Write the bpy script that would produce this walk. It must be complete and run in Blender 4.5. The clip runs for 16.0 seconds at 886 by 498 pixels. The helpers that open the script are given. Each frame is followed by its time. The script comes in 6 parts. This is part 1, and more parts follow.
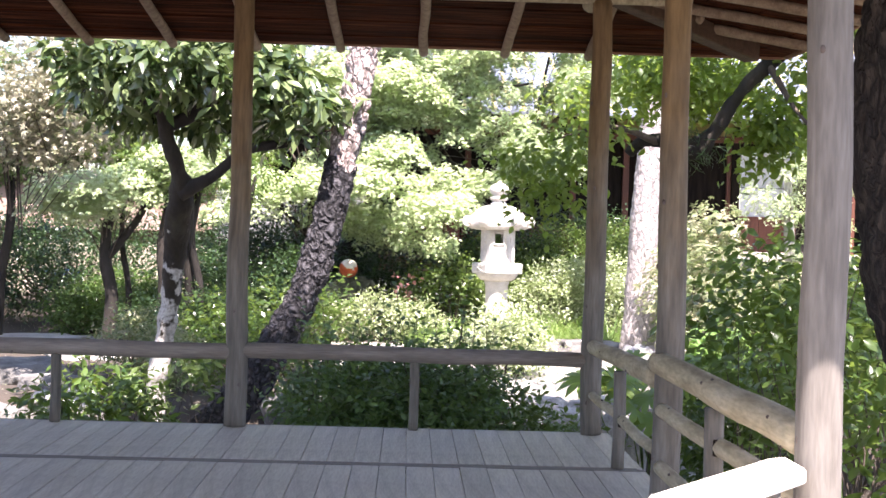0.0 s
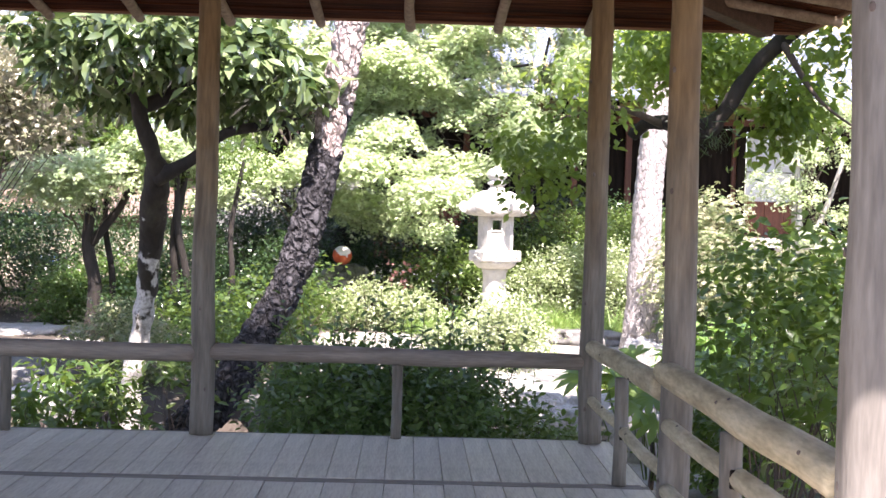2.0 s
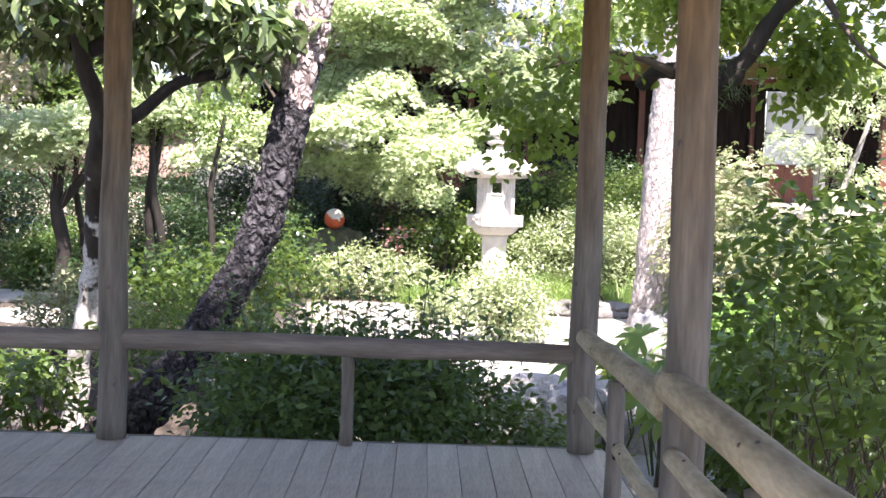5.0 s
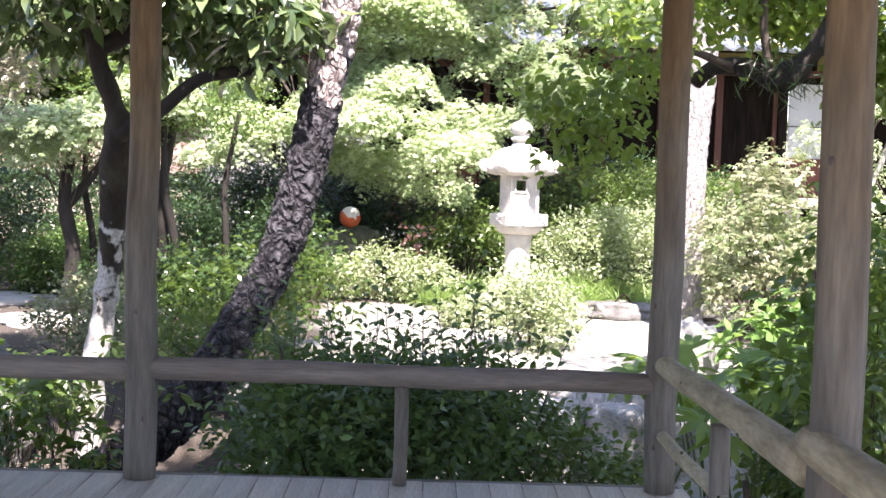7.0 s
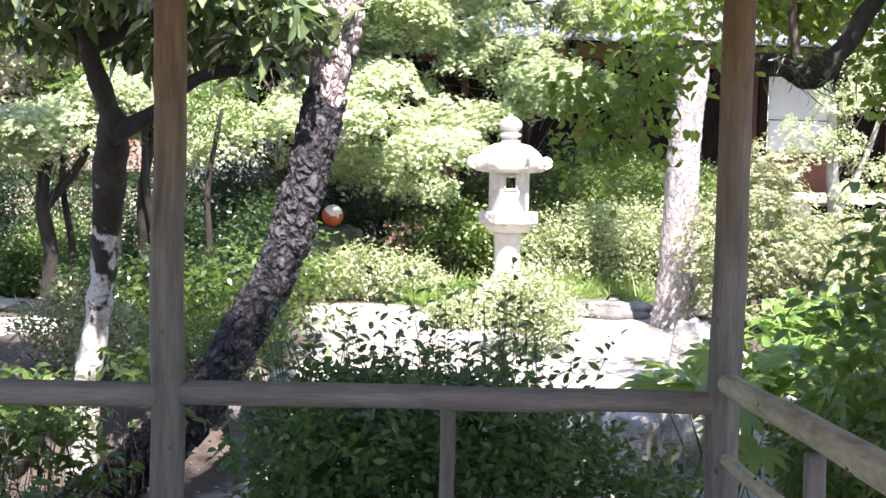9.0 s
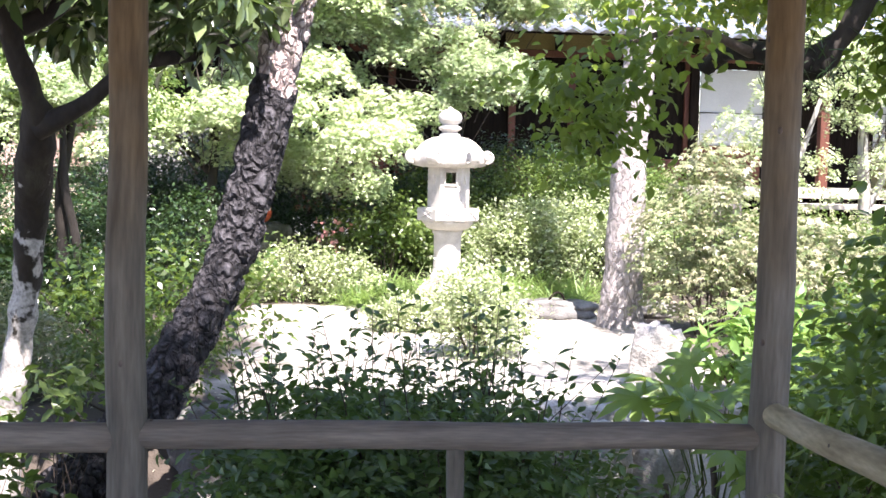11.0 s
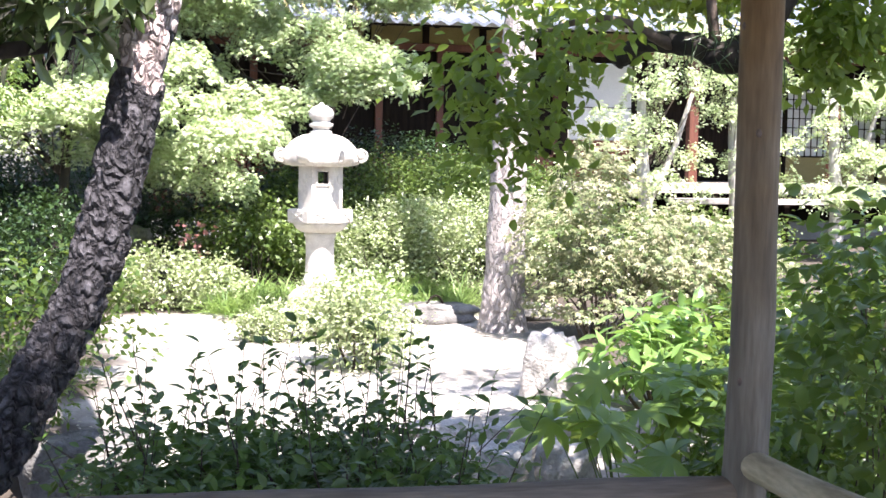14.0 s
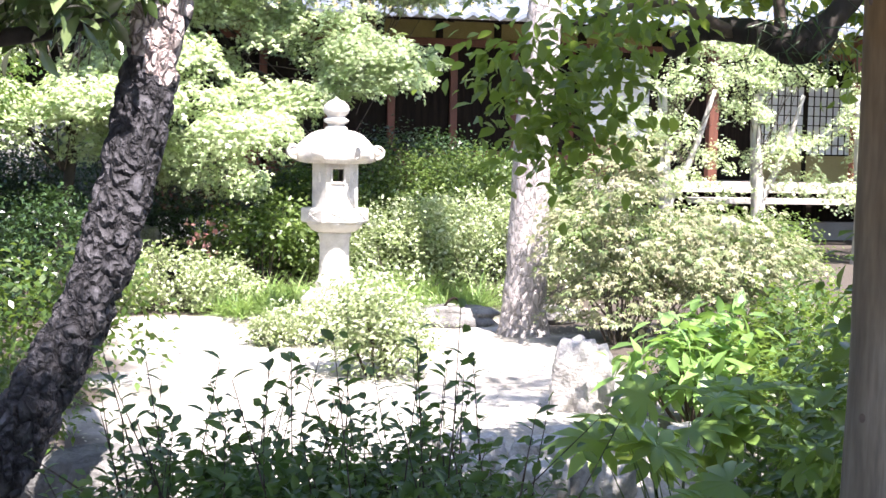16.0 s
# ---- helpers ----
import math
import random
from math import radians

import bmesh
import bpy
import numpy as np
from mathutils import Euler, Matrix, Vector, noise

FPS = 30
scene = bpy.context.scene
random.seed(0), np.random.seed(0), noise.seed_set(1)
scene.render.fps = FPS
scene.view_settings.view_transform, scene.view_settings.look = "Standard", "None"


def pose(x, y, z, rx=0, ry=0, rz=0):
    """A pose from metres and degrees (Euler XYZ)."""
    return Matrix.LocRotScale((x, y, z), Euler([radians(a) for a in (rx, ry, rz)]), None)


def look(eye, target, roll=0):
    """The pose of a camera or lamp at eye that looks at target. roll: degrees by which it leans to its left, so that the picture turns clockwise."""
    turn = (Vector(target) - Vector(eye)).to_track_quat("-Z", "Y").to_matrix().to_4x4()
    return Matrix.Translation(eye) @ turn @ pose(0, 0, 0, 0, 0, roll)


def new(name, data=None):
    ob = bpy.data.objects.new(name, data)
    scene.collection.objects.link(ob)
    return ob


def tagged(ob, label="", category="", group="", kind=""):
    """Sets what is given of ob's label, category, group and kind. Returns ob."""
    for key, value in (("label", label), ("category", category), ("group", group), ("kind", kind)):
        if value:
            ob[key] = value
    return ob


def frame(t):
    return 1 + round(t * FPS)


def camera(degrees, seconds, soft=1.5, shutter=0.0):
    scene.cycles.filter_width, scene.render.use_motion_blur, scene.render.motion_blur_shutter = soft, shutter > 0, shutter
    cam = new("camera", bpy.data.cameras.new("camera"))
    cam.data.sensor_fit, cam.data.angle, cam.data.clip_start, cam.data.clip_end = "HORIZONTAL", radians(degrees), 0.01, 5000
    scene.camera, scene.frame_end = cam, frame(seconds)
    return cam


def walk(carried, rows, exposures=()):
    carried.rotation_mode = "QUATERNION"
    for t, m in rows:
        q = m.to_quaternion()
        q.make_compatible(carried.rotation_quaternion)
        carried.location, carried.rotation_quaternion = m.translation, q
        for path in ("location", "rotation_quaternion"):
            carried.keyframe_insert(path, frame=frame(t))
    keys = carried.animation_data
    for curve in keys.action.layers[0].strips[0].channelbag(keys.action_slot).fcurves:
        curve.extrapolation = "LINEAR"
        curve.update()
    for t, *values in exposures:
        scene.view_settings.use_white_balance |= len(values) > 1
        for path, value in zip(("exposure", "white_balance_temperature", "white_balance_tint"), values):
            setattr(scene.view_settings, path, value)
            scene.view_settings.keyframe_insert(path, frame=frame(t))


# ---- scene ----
cam = camera(37.1, 16.0, soft=1.55)

PATH = [
    (0, (-1.055, -7.407, 1.12), (-1.002, -5.408, 1.088), 1.6),
    (0.5, (-1.032, -7.259, 1.122), (-0.98, -5.26, 1.084), 1.5),
    (1, (-1.017, -7.09, 1.139), (-0.966, -5.091, 1.093), 1.6),
    (1.5, (-0.991, -6.927, 1.148), (-0.942, -4.928, 1.097), 1.6),
    (2, (-0.952, -6.774, 1.155), (-0.902, -4.775, 1.098), 1.6),
    (2.5, (-0.86, -6.589, 1.163), (-0.816, -4.591, 1.098), 1.6),
    (3, (-0.747, -6.366, 1.174), (-0.711, -4.368, 1.098), 1.5),
    (3.5, (-0.694, -6.152, 1.155), (-0.66, -4.154, 1.07), 1.6),
    (4, (-0.674, -5.935, 1.122), (-0.64, -3.938, 1.026), 1.8),
    (6.5, (-0.839, -5.154, 1.208), (-0.813, -3.158, 1.081), 1.9),
    (7, (-0.927, -5.016, 1.215), (-0.9, -3.021, 1.087), 1.8),
    (7.5, (-1.038, -4.927, 1.251), (-1.004, -2.931, 1.119), 1.9),
    (8, (-1.136, -4.839, 1.263), (-1.09, -2.844, 1.131), 1.9),
    (8.5, (-1.2, -4.772, 1.258), (-1.137, -2.777, 1.126), 1.7),
    (9, (-1.231, -4.677, 1.256), (-1.146, -2.683, 1.119), 1.4),
    (11.5, (-1.554, -3.842, 1.274), (-1.279, -1.866, 1.128), 1.4),
    (12, (-1.591, -3.721, 1.272), (-1.252, -1.755, 1.129), 1.3),
    (12.5, (-1.616, -3.605, 1.268), (-1.221, -1.65, 1.126), 1.2),
    (13, (-1.616, -3.488, 1.276), (-1.192, -1.539, 1.132), 1.0),
    (13.5, (-1.587, -3.357, 1.29), (-1.156, -1.41, 1.143), 0.9),
    (14, (-1.583, -3.268, 1.307), (-1.15, -1.322, 1.157), 1.0),
    (14.5, (-1.587, -3.141, 1.304), (-1.154, -1.194, 1.154), 1.1),
    (15, (-1.619, -2.963, 1.316), (-1.185, -1.017, 1.162), 1.3),
    (15.5, (-1.636, -2.833, 1.307), (-1.204, -0.887, 1.153), 1.2),
    (16, (-1.621, -2.729, 1.299), (-1.194, -0.782, 1.145), 1.2),
]
walk(cam, [(t, look(eye, target, roll)) for t, eye, target, roll in PATH], exposures=[(0, 2.14, 6450, 26.5), (5, 2.13, 6400, 25.5), (9, 2.07, 6350, 24), (16, 2.09, 6250, 21.5)])

# ---- light ----
SUN_EL, SUN_AZ = radians(60), math.atan2(0.30, -0.95)
world = bpy.data.worlds.new("sky")
scene.world = world
world.use_nodes = True
wn = world.node_tree.nodes
sky = wn.new("ShaderNodeTexSky")
sky.sky_type, sky.sun_disc = "NISHITA", False
sky.sun_elevation, sky.sun_rotation = SUN_EL, SUN_AZ
world.node_tree.links.new(sky.outputs["Color"], wn["Background"].inputs["Color"])
wn["Background"].inputs["Strength"].default_value = 0.095
sun = new("sun", bpy.data.lights.new("sun", "SUN"))
sun.data.energy, sun.data.angle, sun.data.color = 5.0, radians(0.6), (1.0, 0.95, 0.86)
sun_dir = Vector((math.sin(SUN_AZ) * math.cos(SUN_EL), math.cos(SUN_AZ) * math.cos(SUN_EL), math.sin(SUN_EL)))
sun.matrix_world = look(sun_dir * 30, (0, 0, 0))


# ---- materials ----
def material(name, colours, scale=6.0, stretch=(1, 1, 1), rough=0.8, bump=0.3, fine=60.0, metal=0.0, per="", spread=0.12,
             coords="Object", detail=6.0, gloss=0.5, bump_size=0.01):
    """A procedural surface: colours mixed by a broad noise, a fine grain over it, bump from both, and a spread of brightness
    per object ("object") or per mesh island ("island")."""
    m = bpy.data.materials.new(name)
    m.use_nodes = True
    n, l = m.node_tree.nodes, m.node_tree.links
    b = n["Principled BSDF"]
    tc, mp = n.new("ShaderNodeTexCoord"), n.new("ShaderNodeMapping")
    mp.inputs["Scale"].default_value = stretch
    l.new(tc.outputs[coords], mp.inputs["Vector"])
    broad, grain = n.new("ShaderNodeTexNoise"), n.new("ShaderNodeTexNoise")
    broad.inputs["Scale"].default_value, broad.inputs["Detail"].default_value = scale, detail
    grain.inputs["Scale"].default_value, grain.inputs["Detail"].default_value = fine, 4
    l.new(mp.outputs["Vector"], broad.inputs["Vector"])
    l.new(mp.outputs["Vector"], grain.inputs["Vector"])
    ramp = n.new("ShaderNodeValToRGB")
    el = ramp.color_ramp.elements
    while len(el) < len(colours):
        el.new(0.5)
    for i, c in enumerate(colours):
        el[i].position = 0.3 + 0.4 * i / max(1, len(colours) - 1)
        el[i].color = (*c, 1)
    l.new(broad.outputs["Fac"], ramp.inputs["Fac"])
    mixer = n.new("ShaderNodeMix")
    mixer.data_type, mixer.blend_type = "RGBA", "OVERLAY"
    mixer.inputs["Factor"].default_value = 0.45
    l.new(ramp.outputs["Color"], mixer.inputs["A"])
    l.new(grain.outputs["Fac"], mixer.inputs["B"])
    out = mixer.outputs["Result"]
    if per:
        hsv, mr = n.new("ShaderNodeHueSaturation"), n.new("ShaderNodeMapRange")
        if per == "object":
            src = n.new("ShaderNodeObjectInfo").outputs["Random"]
        else:
            src = n.new("ShaderNodeNewGeometry").outputs["Random Per Island"]
        mr.inputs["To Min"].default_value, mr.inputs["To Max"].default_value = 1 - spread, 1 + spread
        l.new(src, mr.inputs["Value"])
        l.new(mr.outputs["Result"], hsv.inputs["Value"])
        l.new(out, hsv.inputs["Color"])
        out = hsv.outputs["Color"]
    l.new(out, b.inputs["Base Color"])
    b.inputs["Roughness"].default_value, b.inputs["Metallic"].default_value = rough, metal
    b.inputs["Specular IOR Level"].default_value = gloss
    if bump:
        add, bp = n.new("ShaderNodeMath"), n.new("ShaderNodeBump")
        l.new(broad.outputs["Fac"], add.inputs[0])
        l.new(grain.outputs["Fac"], add.inputs[1])
        l.new(add.outputs["Value"], bp.inputs["Height"])
        bp.inputs["Strength"].default_value, bp.inputs["Distance"].default_value = bump, bump_size
        l.new(bp.outputs["Normal"], b.inputs["Normal"])
    return m


def leaf_material(name, dark, light, through_colour, rough=0.45, translucency=0.35, gloss=0.5):
    """Leaves: a colour of its own per leaf, light passing through the blade."""
    m = bpy.data.materials.new(name)
    m.use_nodes = True
    n, l = m.node_tree.nodes, m.node_tree.links
    b, o = n["Principled BSDF"], n["Material Output"]
    geo, ramp = n.new("ShaderNodeNewGeometry"), n.new("ShaderNodeValToRGB")
    ramp.color_ramp.elements[0].color, ramp.color_ramp.elements[1].color = (*dark, 1), (*light, 1)
    l.new(geo.outputs["Random Per Island"], ramp.inputs["Fac"])
    tc, no = n.new("ShaderNodeTexCoord"), n.new("ShaderNodeTexNoise")
    no.inputs["Scale"].default_value = 2.5
    l.new(tc.outputs["Object"], no.inputs["Vector"])
    hsv, mr = n.new("ShaderNodeHueSaturation"), n.new("ShaderNodeMapRange")
    mr.inputs["From Min"].default_value, mr.inputs["From Max"].default_value = 0.3, 0.7
    mr.inputs["To Min"].default_value, mr.inputs["To Max"].default_value = 0.75, 1.25
    l.new(no.outputs["Fac"], mr.inputs["Value"])
    l.new(mr.outputs["Result"], hsv.inputs["Value"])
    l.new(ramp.outputs["Color"], hsv.inputs["Color"])
    l.new(hsv.outputs["Color"], b.inputs["Base Color"])
    b.inputs["Roughness"].default_value = rough
    b.inputs["Specular IOR Level"].default_value = gloss
    tr, mix = n.new("ShaderNodeBsdfTranslucent"), n.new("ShaderNodeMixShader")
    tr.inputs["Color"].default_value = (*through_colour, 1)
    mix.inputs["Fac"].default_value = translucency
    l.new(b.outputs["BSDF"], mix.inputs[1])
    l.new(tr.outputs["BSDF"], mix.inputs[2])
    l.new(mix.outputs["Shader"], o.inputs["Surface"])
    return m


def lichen_material(name, bark, lichen, top, blur=0.9):
    """Dark bark with crusts of white lichen: solid low down, broken into patches towards the height `top`."""
    m = material(name, bark, 6, (1, 1, 0.5), 0.9, 0.5, 40, bump_size=0.015)
    n, l = m.node_tree.nodes, m.node_tree.links
    b = n["Principled BSDF"]
    under = b.inputs["Base Color"].links[0].from_socket
    tc, sp, no, fine = n.new("ShaderNodeTexCoord"), n.new("ShaderNodeSeparateXYZ"), n.new("ShaderNodeTexNoise"), n.new("ShaderNodeTexNoise")
    no.inputs["Scale"].default_value, no.inputs["Detail"].default_value = 9, 7
    fine.inputs["Scale"].default_value, fine.inputs["Detail"].default_value = 45, 4
    for v in (no, fine):
        l.new(tc.outputs["Object"], v.inputs["Vector"])
    l.new(tc.outputs["Object"], sp.inputs["Vector"])
    fall, add, ramp, mix, crust = n.new("ShaderNodeMapRange"), n.new("ShaderNodeMath"), n.new("ShaderNodeValToRGB"), n.new("ShaderNodeMix"), n.new("ShaderNodeValToRGB")
    fall.inputs["From Min"].default_value, fall.inputs["From Max"].default_value = top - blur, top + blur
    fall.inputs["To Min"].default_value, fall.inputs["To Max"].default_value = 0.42, -0.22
    l.new(sp.outputs["Z"], fall.inputs["Value"])
    l.new(no.outputs["Fac"], add.inputs[0])
    l.new(fall.outputs["Result"], add.inputs[1])
    ramp.color_ramp.elements[0].position, ramp.color_ramp.elements[1].position = 0.54, 0.60
    l.new(add.outputs["Value"], ramp.inputs["Fac"])
    crust.color_ramp.elements[0].position, crust.color_ramp.elements[1].position = 0.35, 0.6
    crust.color_ramp.elements[0].color, crust.color_ramp.elements[1].color = (*[c * 0.55 for c in lichen], 1), (*lichen, 1)
    l.new(fine.outputs["Fac"], crust.inputs["Fac"])
    mix.data_type = "RGBA"
    l.new(ramp.outputs["Color"], mix.inputs["Factor"])
    l.new(under, mix.inputs["A"])
    l.new(crust.outputs["Color"], mix.inputs["B"])
    l.new(mix.outputs["Result"], b.inputs["Base Color"])
    return m


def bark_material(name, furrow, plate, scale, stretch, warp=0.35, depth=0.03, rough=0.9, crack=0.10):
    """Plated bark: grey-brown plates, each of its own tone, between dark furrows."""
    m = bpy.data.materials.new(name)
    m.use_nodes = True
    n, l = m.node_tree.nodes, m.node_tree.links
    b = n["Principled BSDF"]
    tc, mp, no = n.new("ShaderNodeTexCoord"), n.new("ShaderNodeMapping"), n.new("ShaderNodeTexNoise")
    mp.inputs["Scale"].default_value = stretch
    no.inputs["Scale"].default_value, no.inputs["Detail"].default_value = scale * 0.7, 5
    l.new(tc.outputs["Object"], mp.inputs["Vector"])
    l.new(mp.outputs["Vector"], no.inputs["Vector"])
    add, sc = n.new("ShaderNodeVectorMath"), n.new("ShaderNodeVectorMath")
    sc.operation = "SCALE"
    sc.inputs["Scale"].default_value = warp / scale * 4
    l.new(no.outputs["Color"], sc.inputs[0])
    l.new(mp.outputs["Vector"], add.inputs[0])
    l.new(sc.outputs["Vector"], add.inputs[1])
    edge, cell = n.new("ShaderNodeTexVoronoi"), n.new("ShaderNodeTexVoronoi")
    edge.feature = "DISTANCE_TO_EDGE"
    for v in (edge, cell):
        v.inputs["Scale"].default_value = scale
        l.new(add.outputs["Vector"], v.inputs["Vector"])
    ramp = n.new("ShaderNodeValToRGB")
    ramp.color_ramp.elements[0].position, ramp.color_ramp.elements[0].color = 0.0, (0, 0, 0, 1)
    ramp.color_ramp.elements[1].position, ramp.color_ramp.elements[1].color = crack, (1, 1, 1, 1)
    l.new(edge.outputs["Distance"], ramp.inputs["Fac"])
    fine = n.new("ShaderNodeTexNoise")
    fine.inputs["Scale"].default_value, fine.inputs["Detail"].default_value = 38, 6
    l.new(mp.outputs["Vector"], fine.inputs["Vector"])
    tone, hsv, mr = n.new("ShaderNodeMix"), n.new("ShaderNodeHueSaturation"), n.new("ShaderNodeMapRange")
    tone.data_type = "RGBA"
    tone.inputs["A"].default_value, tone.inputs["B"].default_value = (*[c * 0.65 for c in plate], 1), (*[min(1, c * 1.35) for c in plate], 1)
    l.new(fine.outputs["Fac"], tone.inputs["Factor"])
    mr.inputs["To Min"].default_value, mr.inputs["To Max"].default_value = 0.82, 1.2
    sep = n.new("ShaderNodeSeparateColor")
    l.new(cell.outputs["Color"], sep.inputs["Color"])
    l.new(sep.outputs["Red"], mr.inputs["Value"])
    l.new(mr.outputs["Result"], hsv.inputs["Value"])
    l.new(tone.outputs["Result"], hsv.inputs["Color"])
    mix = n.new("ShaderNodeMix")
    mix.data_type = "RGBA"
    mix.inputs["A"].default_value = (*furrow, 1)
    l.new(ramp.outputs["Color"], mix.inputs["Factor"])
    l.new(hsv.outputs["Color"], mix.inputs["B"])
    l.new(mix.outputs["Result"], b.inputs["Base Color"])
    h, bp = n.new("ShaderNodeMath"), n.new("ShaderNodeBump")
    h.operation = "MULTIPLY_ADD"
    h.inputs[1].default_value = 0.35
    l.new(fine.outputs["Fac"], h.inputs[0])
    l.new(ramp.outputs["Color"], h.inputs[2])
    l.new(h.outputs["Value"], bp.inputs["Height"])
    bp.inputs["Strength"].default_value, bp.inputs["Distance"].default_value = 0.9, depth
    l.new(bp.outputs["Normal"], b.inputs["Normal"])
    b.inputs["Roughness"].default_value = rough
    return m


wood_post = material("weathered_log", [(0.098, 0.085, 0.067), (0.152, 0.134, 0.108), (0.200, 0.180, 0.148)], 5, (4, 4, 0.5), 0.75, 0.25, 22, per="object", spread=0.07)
wood_grey = material("sun_greyed_log", [(0.115, 0.102, 0.086), (0.175, 0.158, 0.135), (0.225, 0.207, 0.18)], 5, (4, 4, 0.5), 0.75, 0.25, 22, per="object", spread=0.07)
wood_rail = material("grey_rail", [(0.165, 0.138, 0.112), (0.27, 0.23, 0.19)], 5, (0.6, 6, 6), 0.75, 0.25, 22, per="object", spread=0.07)
wood_side = material("yellowed_log", [(0.29, 0.24, 0.15), (0.43, 0.365, 0.235), (0.51, 0.445, 0.31)], 5, (4, 0.8, 4), 0.75, 0.25, 22, per="object", spread=0.07)
wood_deck = material("weathered_plank", [(0.46, 0.405, 0.325), (0.56, 0.50, 0.41), (0.64, 0.575, 0.475)], 4, (5, 0.5, 5), 0.52, 0.15, 25, per="object", spread=0.10)
wood_pale = material("pale_bench_wood", [(0.66, 0.62, 0.54), (0.74, 0.70, 0.63)], 4, (1, 5, 5), 0.6, 0.1, 30)
wood_dark = material("dark_brown_board", [(0.014, 0.004, 0.002), (0.045, 0.012, 0.005), (0.115, 0.038, 0.015)], 4, (0.5, 9, 9), 0.85, 0.4, 25, per="object", spread=0.3, gloss=0.05)
wood_fascia = material("eave_board", [(0.20, 0.09, 0.045), (0.27, 0.13, 0.07)], 4, (0.5, 8, 8), 0.7, 0.2, 25)
rafter_bark = material("rafter_log", [(0.20, 0.135, 0.085), (0.33, 0.25, 0.17)], 5, (4, 4, 4), 0.8, 0.3, 25, per="object", spread=0.1)


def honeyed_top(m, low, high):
    """Tints the wood honey-brown with height, from `low` up to `high`, the edge broken by noise."""
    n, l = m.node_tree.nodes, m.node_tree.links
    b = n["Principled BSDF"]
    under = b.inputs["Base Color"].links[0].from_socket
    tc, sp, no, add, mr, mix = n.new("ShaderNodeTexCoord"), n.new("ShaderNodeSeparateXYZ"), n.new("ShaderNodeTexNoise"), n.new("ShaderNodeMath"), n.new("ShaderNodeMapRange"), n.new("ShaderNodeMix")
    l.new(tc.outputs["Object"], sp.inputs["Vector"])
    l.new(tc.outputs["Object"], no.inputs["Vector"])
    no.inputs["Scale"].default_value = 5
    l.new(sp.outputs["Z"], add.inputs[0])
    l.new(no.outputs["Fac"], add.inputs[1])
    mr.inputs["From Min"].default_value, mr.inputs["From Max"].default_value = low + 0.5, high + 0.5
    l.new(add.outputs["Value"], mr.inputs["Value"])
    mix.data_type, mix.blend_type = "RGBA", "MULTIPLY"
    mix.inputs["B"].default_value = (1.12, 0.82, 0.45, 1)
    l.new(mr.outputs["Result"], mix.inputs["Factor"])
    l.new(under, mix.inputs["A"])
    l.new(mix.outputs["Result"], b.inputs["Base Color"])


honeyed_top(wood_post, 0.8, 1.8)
knot_wood = material("knot", [(0.10, 0.075, 0.065), (0.15, 0.12, 0.10)], 20, rough=0.8)
thatch = material("bark_roofing", [(0.10, 0.08, 0.06), (0.17, 0.14, 0.11)], 8, (1, 1, 1), 0.9, 0.5, 30)
granite = material("pale_granite", [(0.40, 0.37, 0.33), (0.52, 0.49, 0.44), (0.57, 0.54, 0.49)], 7, rough=0.85, bump=0.35, fine=120)
rock = material("garden_rock", [(0.075, 0.072, 0.066), (0.15, 0.145, 0.135), (0.26, 0.25, 0.23)], 4, rough=0.88, bump=0.7, fine=40, bump_size=0.03)
rock_pale = material("pale_rock", [(0.30, 0.29, 0.27), (0.42, 0.40, 0.37), (0.50, 0.47, 0.44)], 4, rough=0.88, bump=0.6, fine=40, bump_size=0.03)
rock_dark = material("dark_olive_rock", [(0.035, 0.040, 0.022), (0.085, 0.085, 0.055), (0.20, 0.19, 0.16)], 6, rough=0.9, bump=0.7, fine=40, bump_size=0.03)
soil = material("sandy_earth", [(0.17, 0.155, 0.13), (0.36, 0.335, 0.295), (0.46, 0.43, 0.39)], 1.3, rough=0.95, bump=0.5, fine=45, detail=9, bump_size=0.02)


def planting_beds(m, humus):
    """Dark leaf-mould earth in the planting beds that lie round the pale sandy clearing."""
    n, l = m.node_tree.nodes, m.node_tree.links
    b = n["Principled BSDF"]
    under = b.inputs["Base Color"].links[0].from_socket
    tc, no, sc, add, sp, mix = n.new("ShaderNodeTexCoord"), n.new("ShaderNodeTexNoise"), n.new("ShaderNodeVectorMath"), n.new("ShaderNodeVectorMath"), n.new("ShaderNodeSeparateXYZ"), n.new("ShaderNodeMix")
    no.inputs["Scale"].default_value, no.inputs["Detail"].default_value = 1.1, 8
    sc.operation, sc.inputs["Scale"].default_value = "SCALE", 1.6
    l.new(tc.outputs["Object"], no.inputs["Vector"])
    l.new(no.outputs["Color"], sc.inputs[0])
    l.new(tc.outputs["Object"], add.inputs[0])
    l.new(sc.outputs["Vector"], add.inputs[1])
    l.new(add.outputs["Vector"], sp.inputs["Vector"])
    masks = []
    for way, lo, hi in (("X", -1.15, -1.45), ("X", 2.9, 3.3), ("Y", 12.0, 12.4)):
        mr = n.new("ShaderNodeMapRange")
        mr.inputs["From Min"].default_value, mr.inputs["From Max"].default_value = lo, hi
        l.new(sp.outputs[way], mr.inputs["Value"])
        masks.append(mr.outputs["Result"])
    while len(masks) > 1:
        mx = n.new("ShaderNodeMath")
        mx.operation = "MAXIMUM"
        l.new(masks.pop(), mx.inputs[0])
        l.new(masks.pop(), mx.inputs[1])
        masks.append(mx.outputs["Value"])
    mix.data_type = "RGBA"
    mix.inputs["B"].default_value = (*humus, 1)
    l.new(masks[0], mix.inputs["Factor"])
    l.new(under, mix.inputs["A"])
    l.new(mix.outputs["Result"], b.inputs["Base Color"])


